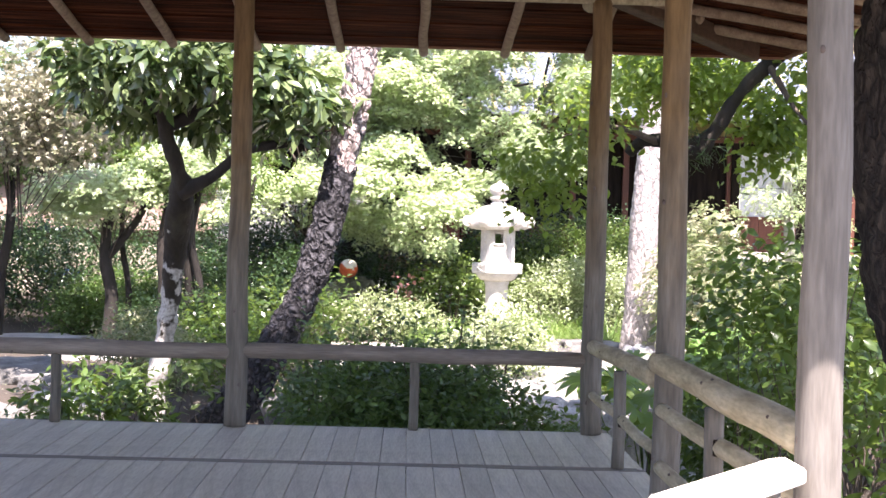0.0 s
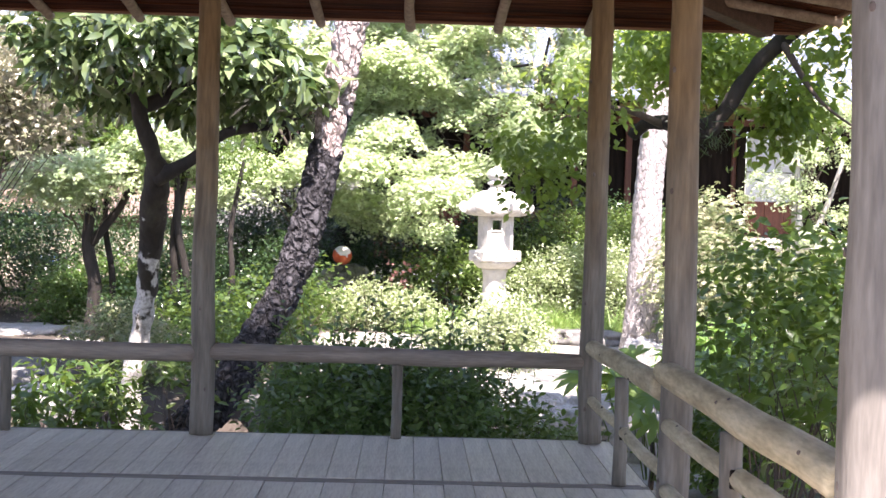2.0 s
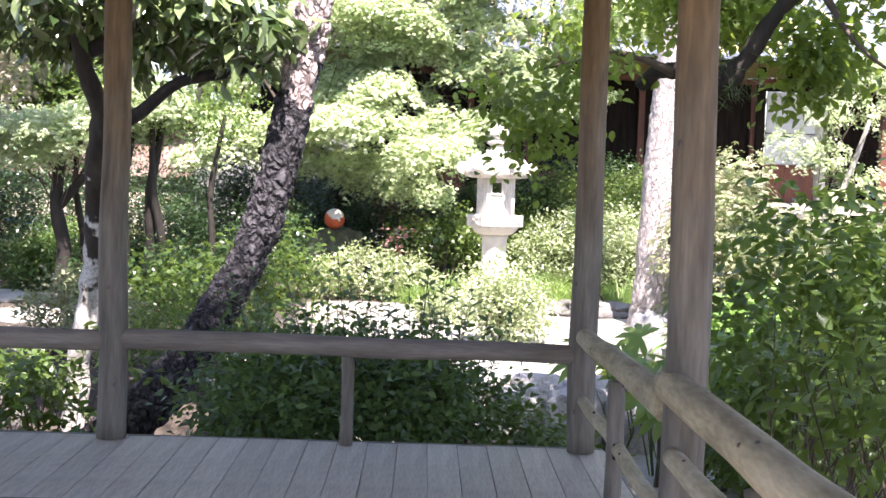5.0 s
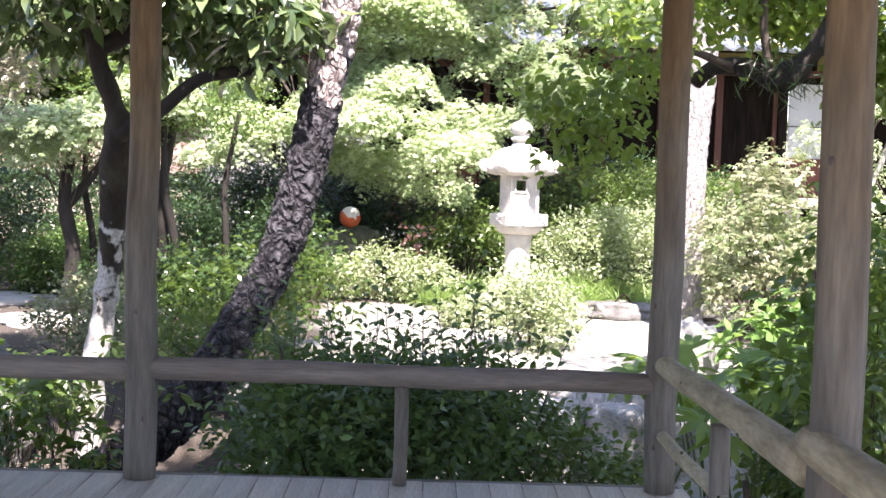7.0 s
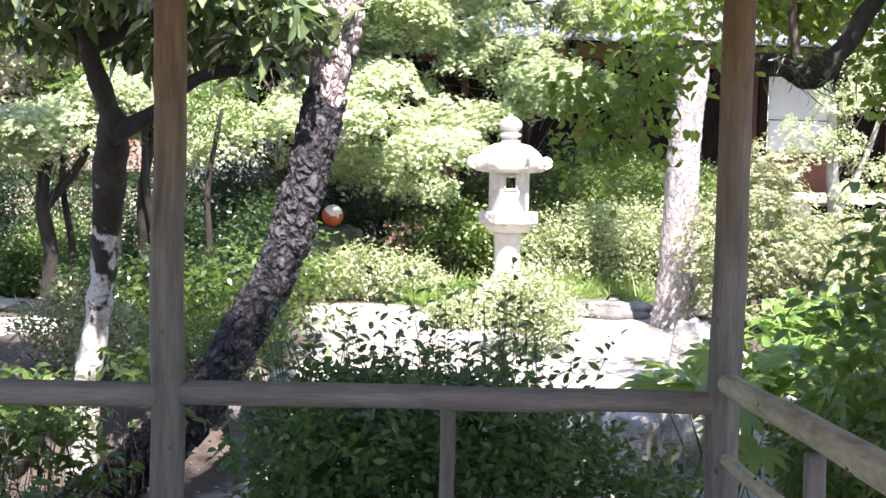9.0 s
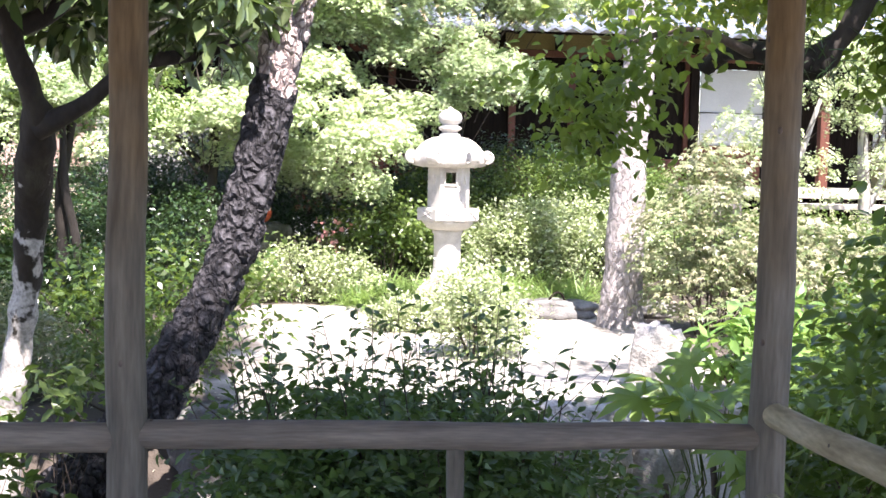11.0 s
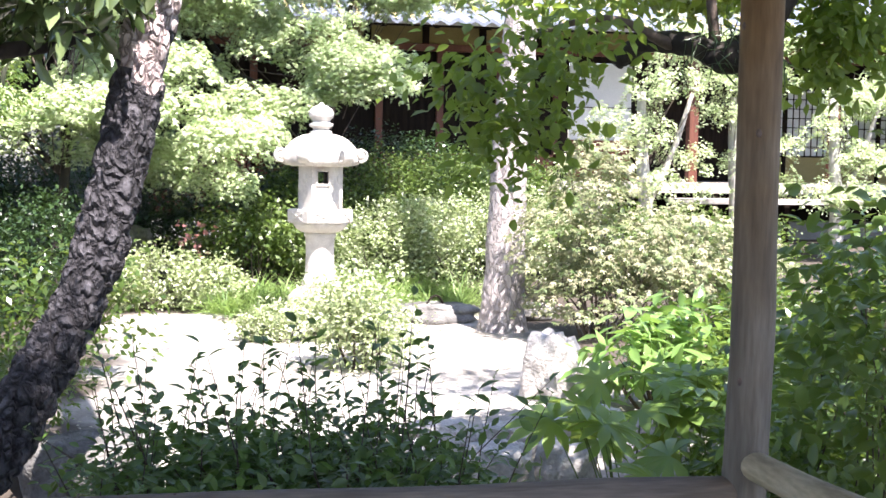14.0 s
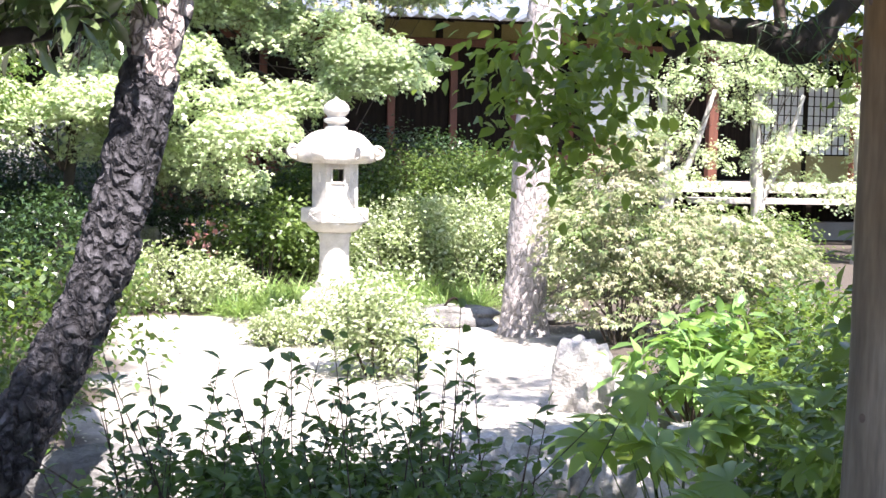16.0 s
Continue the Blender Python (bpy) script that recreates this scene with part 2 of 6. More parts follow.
planting_beds(soil, (0.065, 0.052, 0.040))
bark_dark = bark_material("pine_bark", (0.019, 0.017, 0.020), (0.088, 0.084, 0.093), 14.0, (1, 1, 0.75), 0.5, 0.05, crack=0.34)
bark_pale = bark_material("pale_pine_bark", (0.22, 0.195, 0.185), (0.38, 0.345, 0.33), 19.0, (1, 1, 0.5), 0.4, 0.010, crack=0.08)
bark_lichen = lichen_material("lichen_bark", [(0.012, 0.009, 0.006), (0.024, 0.018, 0.012), (0.050, 0.043, 0.028)], (0.50, 0.47, 0.43), 1.05)
bark_brown = material("brown_bark", [(0.010, 0.008, 0.007), (0.021, 0.017, 0.013), (0.042, 0.034, 0.027)], 7, (1, 1, 0.35), 0.9, 0.6, 40, bump_size=0.015)
# flaky upper bark of the pine; its paleness also paints in the sunlit top
bark_flaky_lit = bark_material("flaky_lit_upper_bark", (0.22, 0.17, 0.16), (0.52, 0.44, 0.42), 17.0, (1, 1, 0.6), 0.5, 0.02, crack=0.2)
bark_old = bark_material("old_furrowed_bark", (0.006, 0.004, 0.004), (0.055, 0.043, 0.036), 22.0, (1, 1, 0.22), 0.6, 0.03, crack=0.3)
hip_wood = material("hip_beam", [(0.05, 0.026, 0.013), (0.10, 0.056, 0.03)], 5, (5, 5, 5), 0.8, 0.25, 22)
bark_white = material("whitish_bark", [(0.30, 0.28, 0.25), (0.48, 0.45, 0.41)], 7, (1, 1, 0.4), 0.85, 0.4, 40)
twig_bark = material("twig", [(0.06, 0.045, 0.035), (0.12, 0.09, 0.07)], 12, rough=0.85)
plaster_tan = material("ochre_plaster", [(0.44, 0.38, 0.29), (0.56, 0.49, 0.39)], 2, rough=0.9, bump=0.2)
plaster_red = material("reddish_plaster", [(0.34, 0.19, 0.15), (0.50, 0.38, 0.33)], 1.6, rough=0.9, bump=0.2)
plaster_grey = material("grey_plaster", [(0.22, 0.22, 0.22), (0.28, 0.28, 0.28)], 2, rough=0.9, bump=0.15)
paper = material("white_paper_panel", [(0.70, 0.72, 0.74), (0.76, 0.78, 0.80)], 3, rough=0.85, bump=0.03)
ochre_panel = material("ochre_panel", [(0.28, 0.23, 0.10), (0.34, 0.28, 0.13)], 3, rough=0.85, bump=0.05)
house_red = material("red_brown_timber", [(0.11, 0.036, 0.022), (0.16, 0.055, 0.032)], 3, (6, 6, 0.6), 0.6, 0.2, 20, per="object", spread=0.12)
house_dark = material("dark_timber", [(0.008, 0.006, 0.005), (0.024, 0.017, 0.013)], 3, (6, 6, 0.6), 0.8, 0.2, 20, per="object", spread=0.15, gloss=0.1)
house_pale = material("sun_bleached_timber", [(0.40, 0.36, 0.32), (0.50, 0.46, 0.42)], 3, (0.6, 6, 6), 0.7, 0.2, 20)
tile_blue = material("blue_grey_tile", [(0.13, 0.15, 0.19), (0.20, 0.225, 0.27)], 5, rough=0.45, bump=0.1, per="island", spread=0.15)
ball_red = material("worn_red_paint", [(0.55, 0.09, 0.035), (0.65, 0.16, 0.07)], 9, rough=0.85, gloss=0.2, bump=0.1)
ball_white = material("ball_white_cap", [(0.60, 0.52, 0.46), (0.78, 0.72, 0.66)], 8, rough=0.85, gloss=0.2, bump=0.1)
sign_blue = material("blue_board", [(0.05, 0.13, 0.36), (0.07, 0.17, 0.42)], 5, rough=0.5, bump=0.0)
sign_white = material("white_board", [(0.66, 0.64, 0.60), (0.76, 0.74, 0.70)], 5, rough=0.5, bump=0.0)

lf_maple = leaf_material("maple_leaf", (0.11, 0.19, 0.055), (0.30, 0.38, 0.16), (0.36, 0.52, 0.15), 0.36, 0.38)
lf_maple_pale = leaf_material("pale_maple_leaf", (0.28, 0.38, 0.165), (0.68, 0.73, 0.49), (0.54, 0.67, 0.30), 0.36, 0.38)
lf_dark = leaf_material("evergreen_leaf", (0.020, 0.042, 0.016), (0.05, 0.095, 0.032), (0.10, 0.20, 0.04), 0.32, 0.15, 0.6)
lf_mid = leaf_material("shrub_leaf", (0.06, 0.10, 0.024), (0.15, 0.205, 0.06), (0.22, 0.34, 0.06), 0.38, 0.28)
lf_gloss = leaf_material("glossy_leaf", (0.042, 0.085, 0.024), (0.14, 0.22, 0.065), (0.22, 0.36, 0.07), 0.36, 0.28, 0.45)
lf_azalea = leaf_material("azalea_leaf", (0.19, 0.26, 0.085), (0.60, 0.63, 0.44), (0.42, 0.52, 0.20), 0.40, 0.3)
lf_fatsia = leaf_material("fatsia_leaf", (0.11, 0.21, 0.04), (0.25, 0.37, 0.10), (0.42, 0.56, 0.10), 0.36, 0.38, 0.5)
lf_bright = leaf_material("bright_broad_leaf", (0.14, 0.26, 0.06), (0.27, 0.42, 0.14), (0.34, 0.52, 0.10), 0.3, 0.33)
lf_nandina = leaf_material("nandina_leaf", (0.10, 0.17, 0.055), (0.42, 0.38, 0.26), (0.34, 0.40, 0.16), 0.38, 0.32)
lf_pink = leaf_material("dry_pinkish_leaf", (0.14, 0.16, 0.08), (0.54, 0.49, 0.39), (0.38, 0.38, 0.24), 0.5, 0.3)
lf_grass = leaf_material("grass_blade", (0.09, 0.18, 0.045), (0.32, 0.42, 0.16), (0.34, 0.48, 0.12), 0.40, 0.35)
lf_over = leaf_material("overhanging_leaf", (0.036, 0.072, 0.015), (0.095, 0.155, 0.036), (0.38, 0.52, 0.08), 0.42, 0.42)
lf_cherry = leaf_material("long_pale_leaf", (0.020, 0.046, 0.013), (0.18, 0.235, 0.10), (0.20, 0.30, 0.07), 0.22, 0.18, 1.0)
lf_side = leaf_material("side_shrub_leaf", (0.030, 0.066, 0.015), (0.098, 0.160, 0.040), (0.32, 0.46, 0.075), 0.30, 0.30)
petal = leaf_material("pink_flower", (0.60, 0.22, 0.20), (0.75, 0.45, 0.42), (0.8, 0.4, 0.4), 0.5, 0.3)


# ---- mesh helpers ----
def thing(name, at=(0, 0, 0), label="", category="", group="", kind=""):
    ob = new(name)
    ob.location = at
    ob.empty_display_size = 0.1
    return tagged(ob, label, category, group, kind)


def mesh_object(name, verts, faces, mat, parent=None, label="", smooth=False):
    me = bpy.data.meshes.new(name)
    me.from_pydata([tuple(v) for v in verts] if not isinstance(verts, list) else verts, [], faces)
    if smooth:
        me.polygons.foreach_set("use_smooth", [True] * len(me.polygons))
    me.materials.append(mat)
    ob = new(name, me)
    if parent:
        ob.parent = parent
    return tagged(ob, label)


def part(name, bm, mat, parent=None, label="", smooth=False):
    me = bpy.data.meshes.new(name)
    bm.to_mesh(me)
    bm.free()
    if smooth:
        me.polygons.foreach_set("use_smooth", [True] * len(me.polygons))
    me.materials.append(mat)
    ob = new(name, me)
    if parent:
        ob.parent = parent
    return tagged(ob, label)


def box(x0, y0, z0, x1, y1, z1, bevel=0.004, bm=None):
    b = bmesh.new()
    bmesh.ops.create_cube(b, size=1)
    for v in b.verts:
        v.co = Vector(((x0 + x1) / 2 + v.co.x * (x1 - x0), (y0 + y1) / 2 + v.co.y * (y1 - y0), (z0 + z1) / 2 + v.co.z * (z1 - z0)))
    if bevel:
        bmesh.ops.bevel(b, geom=b.edges[:], offset=bevel, segments=1, affect="EDGES")
    return b


def smooth_path(points, steps):
    """Catmull-Rom through points of (x, y, z, radius)."""
    p = [np.array(q, float) for q in points]
    p = [2 * p[0] - p[1]] + p + [2 * p[-1] - p[-2]]
    out = []
    for i in range(1, len(p) - 2):
        for k in range(steps):
            t = k / steps
            out.append(0.5 * (2 * p[i] + (p[i + 1] - p[i - 1]) * t + (2 * p[i - 1] - 5 * p[i] + 4 * p[i + 1] - p[i + 2]) * t * t
                              + (3 * p[i] - p[i - 1] - 3 * p[i + 1] + p[i + 2]) * t ** 3))
    out.append(p[-2])
    return out


def tube(points, sides=12, steps=4, rough=0.0, freq=4.0, plates=0.0, plate_freq=9.0, seed=0.0):
    """Verts and faces of a tapered, uneven log along points of (x, y, z, radius); plates: depth of a cracked bark."""
    ring = smooth_path(points, steps)
    verts, faces = [], []
    up = Vector((0.31, 0.95, 0.05)).normalized()
    for i, q in enumerate(ring):
        a, b = ring[max(0, i - 1)], ring[min(len(ring) - 1, i + 1)]
        d = Vector(b[:3] - a[:3]).normalized()
        s = d.cross(up)
        if s.length < 0.2:
            s = d.cross(Vector((1, 0, 0)))
        s.normalize()
        u = s.cross(d).normalized()
        c = Vector(q[:3])
        for k in range(sides):
            w = 2 * math.pi * k / sides
            n = s * math.cos(w) + u * math.sin(w)
            r = q[3]
            at = c + n * r
            if rough:
                r *= 1 + rough * noise.noise(at * freq + Vector((seed, seed, 0)))
            if plates:
                dist = noise.voronoi(Vector((at.x, at.y, at.z * 0.7)) * plate_freq + Vector((seed, 0, 0)))[0]
                edge = min(1.0, (dist[1] - dist[0]) * 3.2)
                r += plates * (edge - 0.55 + 0.35 * noise.noise(at * plate_freq * 0.5))
            verts.append(c + n * r)
    m = len(ring)
    for i in range(m - 1):
        for k in range(sides):
            k2 = (k + 1) % sides
            faces.append((i * sides + k, i * sides + k2, (i + 1) * sides + k2, (i + 1) * sides + k))
    faces.append(tuple(range(sides))[::-1])
    faces.append(tuple((m - 1) * sides + k for k in range(sides)))
    return verts, faces


def log(name, points, mat, parent, sides=14, steps=5, rough=0.05, freq=5.0, seed=0.0, label="", **kw):
    v, f = tube(points, sides, steps, rough, freq, seed=seed, **kw)
    return mesh_object(name, v, f, mat, parent, label, smooth=True)


def stone(name, size, mat, seed, rough=0.35, flat=1.0, parent=None):
    b = bmesh.new()
    bmesh.ops.create_icosphere(b, subdivisions=4, radius=1)
    off = Vector((seed * 7.3, seed * 3.1, seed))
    for v in b.verts:
        d = v.co.normalized()
        r = 1 + rough * noise.noise(d * 1.3 + off) + rough * 0.45 * noise.noise(d * 3.5 + off) + 0.06 * noise.noise(d * 9 + off)
        q = d * r
        q.z = min(q.z, flat * (0.85 + 0.12 * noise.noise(d * 4 + off)))
        v.co = Vector((q.x * size[0], q.y * size[1], q.z * size[2]))
    return part(name, b, mat, parent, smooth=True)


# ---- foliage ----
def unit(a):
    return a / np.maximum(1e-9, np.linalg.norm(a, axis=1))[:, None]


def blade_mesh(P, D, N, L, W, fan=((0.0, 1.0),), fold=0.3, rich=False, bend=0.25):
    """Leaves at P along D with upper side N. fan: angle and share of length of each finger; rich: a leaf of eight faces that bends."""
    D = unit(D)
    S = unit(np.cross(N, D))
    N = np.cross(D, S)
    n = len(P)
    L, W = np.broadcast_to(L, n)[:, None], np.broadcast_to(W, n)[:, None]
    if not rich:
        cols, quads = [P], []
        for a, share in fan:
            d, s = D * math.cos(a) + S * math.sin(a), S * math.cos(a) - D * math.sin(a)
            k = len(cols)
            tip = P + d * L * share - N * L * bend * share
            mid = P + d * L * share * 0.5
            cols += [mid + s * W * share + N * W * fold, tip, mid - s * W * share + N * W * fold]
            quads.append((0, k, k + 1, k + 2))
        per = len(cols)
        V = np.stack(cols, 1).reshape(-1, 3)
        base = (np.arange(n) * per)[:, None, None]
        F = (np.array(quads)[None] + base).reshape(-1, 4)
        return V, F
    cols, F4 = [], []
    for a, share in fan:
        k = len(cols)
        d, s = D * math.cos(a) + S * math.sin(a), S * math.cos(a) - D * math.sin(a)
        for t, w in ((0.0, 0.05), (0.28, 0.82), (0.6, 0.95), (1.0, 0.03)):
            c = P + d * L * share * t - N * L * bend * share * t * t
            cols += [c + s * W * w * share + N * W * fold * w * share, c, c - s * W * w * share + N * W * fold * w * share]
        for i in range(3):
            o = k + i * 3
            F4 += [(o, o + 3, o + 4, o + 1), (o + 1, o + 4, o + 5, o + 2)]
    per = len(cols)
    V = np.stack(cols, 1).reshape(-1, 3)
    F = (np.array(F4)[None] + (np.arange(n) * per)[:, None, None]).reshape(-1, 4)
    return V, F


MAPLE = tuple((radians(a), s) for a, s in ((-80, 0.55), (-40, 0.85), (0, 1.0), (40, 0.85), (80, 0.55)))


def quad_object(name, V, F, mat, parent=None, label="", kind=""):
    me = bpy.data.meshes.new(name)
    me.vertices.add(len(V))
    me.vertices.foreach_set("co", np.ascontiguousarray(V, dtype=np.float32).ravel())
    me.loops.add(F.size)
    me.loops.foreach_set("vertex_index", np.ascontiguousarray(F, dtype=np.int32).ravel())
    me.polygons.add(len(F))
    me.polygons.foreach_set("loop_start", np.arange(0, F.size, 4, dtype=np.int32))
    me.update(calc_edges=True)
    me.materials.append(mat)
    ob = new(name, me)
    if parent:
        ob.parent = parent
    return tagged(ob, label, kind=kind)


def lobe_points(rng, lobes, n, shell=0.5, flatten=0.0):
    """n places in the ellipsoids (x, y, z, rx, ry, rz), nearer their shells, with outward ways."""
    lob = np.array(lobes, float)
    size = lob[:, 3] * lob[:, 4] + lob[:, 3] * lob[:, 5] + lob[:, 4] * lob[:, 5]
    pick = rng.choice(len(lob), n, p=size / size.sum())
    d = unit(rng.normal(size=(n, 3)))
    r = shell + (1 - shell) * rng.random(n) ** 0.7
    bumpy = 1 + 0.16 * np.sin(d[:, 0] * 7 + pick) * np.sin(d[:, 1] * 6 + 2 * pick) + 0.12 * np.sin(d[:, 2] * 9 + pick)
    q = lob[pick]
    return q[:, :3] + d * q[:, 3:] * (r * bumpy)[:, None], d


def crown(name, lobes, mat, parent, seed, clusters=900, leaves=14, size=0.06, width=0.35, spread=0.16, fan=((0.0, 1.0),), shell=0.55,
          droop=0.2, rich=False, tilt=0.6, layered=0.0, bend=0.2, label="", up=1.0):
    """A crown of leaf clusters in the lobes."""
    rng = np.random.default_rng(seed)
    c, out = lobe_points(rng, lobes, clusters, shell)
    P = np.repeat(c, leaves, 0)
    O = np.repeat(out, leaves, 0)
    n = len(P)
    jit = rng.normal(size=(n, 3)) * spread
    jit[:, 2] *= 1 - layered
    P = P + jit
    D = O * 0.6 + rng.normal(size=(n, 3)) * 0.8
    D[:, 2] = D[:, 2] * 0.6 - droop
    N = rng.normal(size=(n, 3)) * tilt + O * 0.35 + np.array([0, 0, up])
    L = size * rng.uniform(0.65, 1.25, n)
    V, F = blade_mesh(P, D, N, L, L * width, fan, rich=rich, bend=bend)
    return quad_object(name, V, F, mat, parent, label)


def spray_crown(name, pads, mat, parent, seed, sprays=900, leaves=24, size=0.07, width=0.17, reach=0.24, fan=MAPLE[1:4], droop=0.8, tilt=0.45):
    """Flat leafy fans held out from the upper sides of the pads, as on a maple: leaves lie nearly level and hang at the rim."""
    rng = np.random.default_rng(seed)
    c, out = lobe_points(rng, pads, sprays, 0.55)
    way = unit(out * np.array([1, 1, 0]) + rng.normal(size=(sprays, 3)) * np.array([0.5, 0.5, 0.0]) + np.array([0, -0.12, 0]))
    side = np.column_stack([-way[:, 1], way[:, 0], np.zeros(sprays)])
    r = reach * np.sqrt(rng.random((sprays, leaves))) * rng.uniform(0.7, 1.25, (sprays, 1))
    a = rng.normal(size=(sprays, leaves)) * 0.62
    D = way[:, None] * np.cos(a)[..., None] + side[:, None] * np.sin(a)[..., None]
    P = c[:, None] + D * r[..., None]
    P[..., 2] += -droop * r * r / reach + rng.normal(size=(sprays, leaves)) * 0.03
    n = sprays * leaves
    P, D = P.reshape(-1, 3), D.reshape(-1, 3) + rng.normal(size=(n, 3)) * 0.35
    D[:, 2] = D[:, 2] * 0.5 - 0.25 - droop * (r / reach).ravel() * 0.5
    N = rng.normal(size=(n, 3)) * tilt + np.repeat(out, leaves, 0) * 0.25 + np.array([0, -0.15, 1.0])
    L = size * rng.uniform(0.6, 1.25, n)
    V, F = blade_mesh(P, D, N, L, L * width, fan, bend=0.12)
    return quad_object(name, V, F, mat, parent)


def scatter_lobes(seed, hulls, n, r0, r1, squash=0.6):
    """Many small lobes spread through the hull ellipsoids: an uneven crown with gaps."""
    rng = np.random.default_rng(seed)
    c, _ = lobe_points(rng, hulls, n, 0.25)
    r = rng.uniform(r0, r1, n)
    return [(*p, q, q, q * squash) for p, q in zip(c, r)]


def twigs(name, starts, ends, radius, mat, parent, seed, sag=0.08):
    """Thin branches from starts to ends as one mesh of three-sided tubes."""
    rng = np.random.default_rng(seed)
    V, F = [], []
    for a, b in zip(starts, ends):
        a, b = np.array(a, float), np.array(b, float)
        mid = (a + b) / 2 + rng.normal(size=3) * sag * np.linalg.norm(b - a)
        for i, (p, r) in enumerate(((a, radius), (mid, radius * 0.7), (b, radius * 0.3))):
            for k in range(3):
                w = k * 2.094
                V.append(p + r * np.array([math.cos(w), math.sin(w) * 0.8, math.sin(w + 0.6)]))
        o = len(V) - 9
        for i in range(2):
            for k in range(3):
                F.append((o + i * 3 + k, o + i * 3 + (k + 1) % 3, o + i * 3 + 3 + (k + 1) % 3, o + i * 3 + 3 + k))
    return quad_object(name, np.array(V), np.array(F), mat, parent, kind="stuff")


def bush(name, at, lobes, mat, label, seed, category="shrub", group="", stems=14, stem_r=0.012, sprays=0, **kw):
    """A shrub standing at `at`, with stems and a crown; lobes relative to its foot."""
    gz = ground_z(at[0], at[1]) - 0.02
    lift = at[2] - gz
    lobes = [(x, y, z + lift, rx, ry, rz) for x, y, z, rx, ry, rz in lobes]
    ob = thing(name, (at[0], at[1], gz), label, category, group)
    rng = np.random.default_rng(seed + 5)
    ends, _ = lobe_points(rng, lobes, stems, 0.3)
    ends[:, 2] = np.maximum(ends[:, 2], 0.05)
    starts = np.column_stack([ends[:, :2] * 0.25, np.full(stems, -0.03)])
    twigs("stem", starts, ends, stem_r, twig_bark, ob, seed)
    if sprays:
        spray_crown("leaves", lobes, mat, ob, seed, sprays, **kw)
    else:
        crown("leaves", lobes, mat, ob, seed, **kw)
    return ob


# ---- ground ----
GZ = -0.57


def ground_z(x, y):
    z = GZ + 0.035 * noise.noise(Vector((x * 0.9, y * 0.9, 0))) + 0.012 * noise.noise(Vector((x * 4, y * 4, 3)))
    if -0.6 < y < 4.9:
        z -= 0.42 * min(1.0, (4.9 - y) / 0.6) * min(1.0, (y + 0.6) / 0.6)
    if y < -4.2:
        z += 0.27 * min(1.0, (-4.2 - y) / 0.3)
    if y > 11:
        z += min(0.35, (y - 11) * 0.05)
    return z


def axis(lo, hi, fine_lo, fine_hi, step):
    a = list(np.arange(fine_lo, fine_hi, step))
    d, left, right = step, fine_lo, a[-1]
    while left > lo or right < hi:
        d *= 1.45
        left, right = left - d, right + d
        a = [left] + a + [right]
    return a


gx, gy = axis(-900, 900, -9, 9, 0.12), axis(-900, 900, -8, 17, 0.12)
gv = [(x, y, ground_z(x, y)) for y in gy for x in gx]
gf = [(j * len(gx) + i, j * len(gx) + i + 1, (j + 1) * len(gx) + i + 1, (j + 1) * len(gx) + i) for j in range(len(gy) - 1) for i in range(len(gx) - 1)]
tagged(mesh_object("ground", gv, gf, soil, smooth=True), "pale sandy garden earth, bare and sunlit between the plants", "ground", kind="structure")

# ---- pavilion: deck ----
R = 0.058
deck = thing("deck", (0, 0, -0.02), "raised deck of grey weathered planks under the pavilion roof", "deck", kind="structure")
SILLS = (-1.07, -2.12, -3.17)
for k, ys in enumerate(SILLS):
    part("sill", box(-4.14, ys - 0.045, -0.12, 0.09, ys + 0.045, -0.004, 0.004), wood_rail, deck)
part("edge_beam", box(-4.16, 0.075, -0.16, 0.11, 0.15, -0.012, 0.006), wood_rail, deck)
part("side_beam", box(0.062, -4.3, -0.16, 0.13, 0.07, -0.012, 0.006), wood_rail, deck)
part("under_board", box(-4.1, -4.25, -0.062, 0.06, 0.06, -0.04, 0), wood_deck, deck)
for k in range(5):
    for yy in (0.0, -2.0, -4.0):
        if k in (0, 2, 4):
            log("support_post", [(-k * 1.0, yy, GZ - 0.6, 0.06), (-k * 1.0, yy, -0.05, 0.055)], wood_rail, deck, 10, 2)
deck_rows = [(0.07, SILLS[0] + 0.047), (SILLS[0] - 0.047, SILLS[1] + 0.047), (SILLS[1] - 0.047, SILLS[2] + 0.047), (SILLS[2] - 0.047, -4.3)]

# ---- pavilion: posts, rails ----
pavilion = thing("pavilion_frame", (0, 0, 0), "open garden pavilion of natural peeled-log posts and rails", "pavilion", kind="structure")


def post(x, y, seed, top=2.42):
    rng = random.Random(seed)
    pts = [(x + (rng.random() - 0.5) * 0.012, y + (rng.random() - 0.5) * 0.012, z, R * (1.05 - 0.035 * z) + (rng.random() - 0.5) * 0.003)
           for z in (-0.02, 0.35, 0.8, 1.25, 1.7, 2.1, top)]
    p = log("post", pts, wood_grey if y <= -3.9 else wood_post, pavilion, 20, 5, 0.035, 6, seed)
    for i in range(5):
        z, w = 0.15 + 2.1 * (i + rng.random()) / 5, rng.uniform(2.6, 5.8)
        b = bmesh.new()
        bmesh.ops.create_uvsphere(b, u_segments=8, v_segments=5, radius=1)
        r = R * (1.05 - 0.035 * z) * 0.985
        bmesh.ops.transform(b, matrix=Matrix.Translation((x + math.cos(w) * r, y + math.sin(w) * r, z)) @ Matrix.Rotation(w, 4, "Z")
                            @ Matrix.Diagonal((0.005, 0.008, 0.012, 1)), verts=b.verts)
        part("knot", b, knot_wood, p, smooth=True)
    return p


for i, (x, y) in enumerate(((0, 0), (-2, 0), (0.03, -2), (0.03, -4.0), (-4, 0), (-4, -2), (-4, -4))):
    post(x, y, i * 3 + 2)


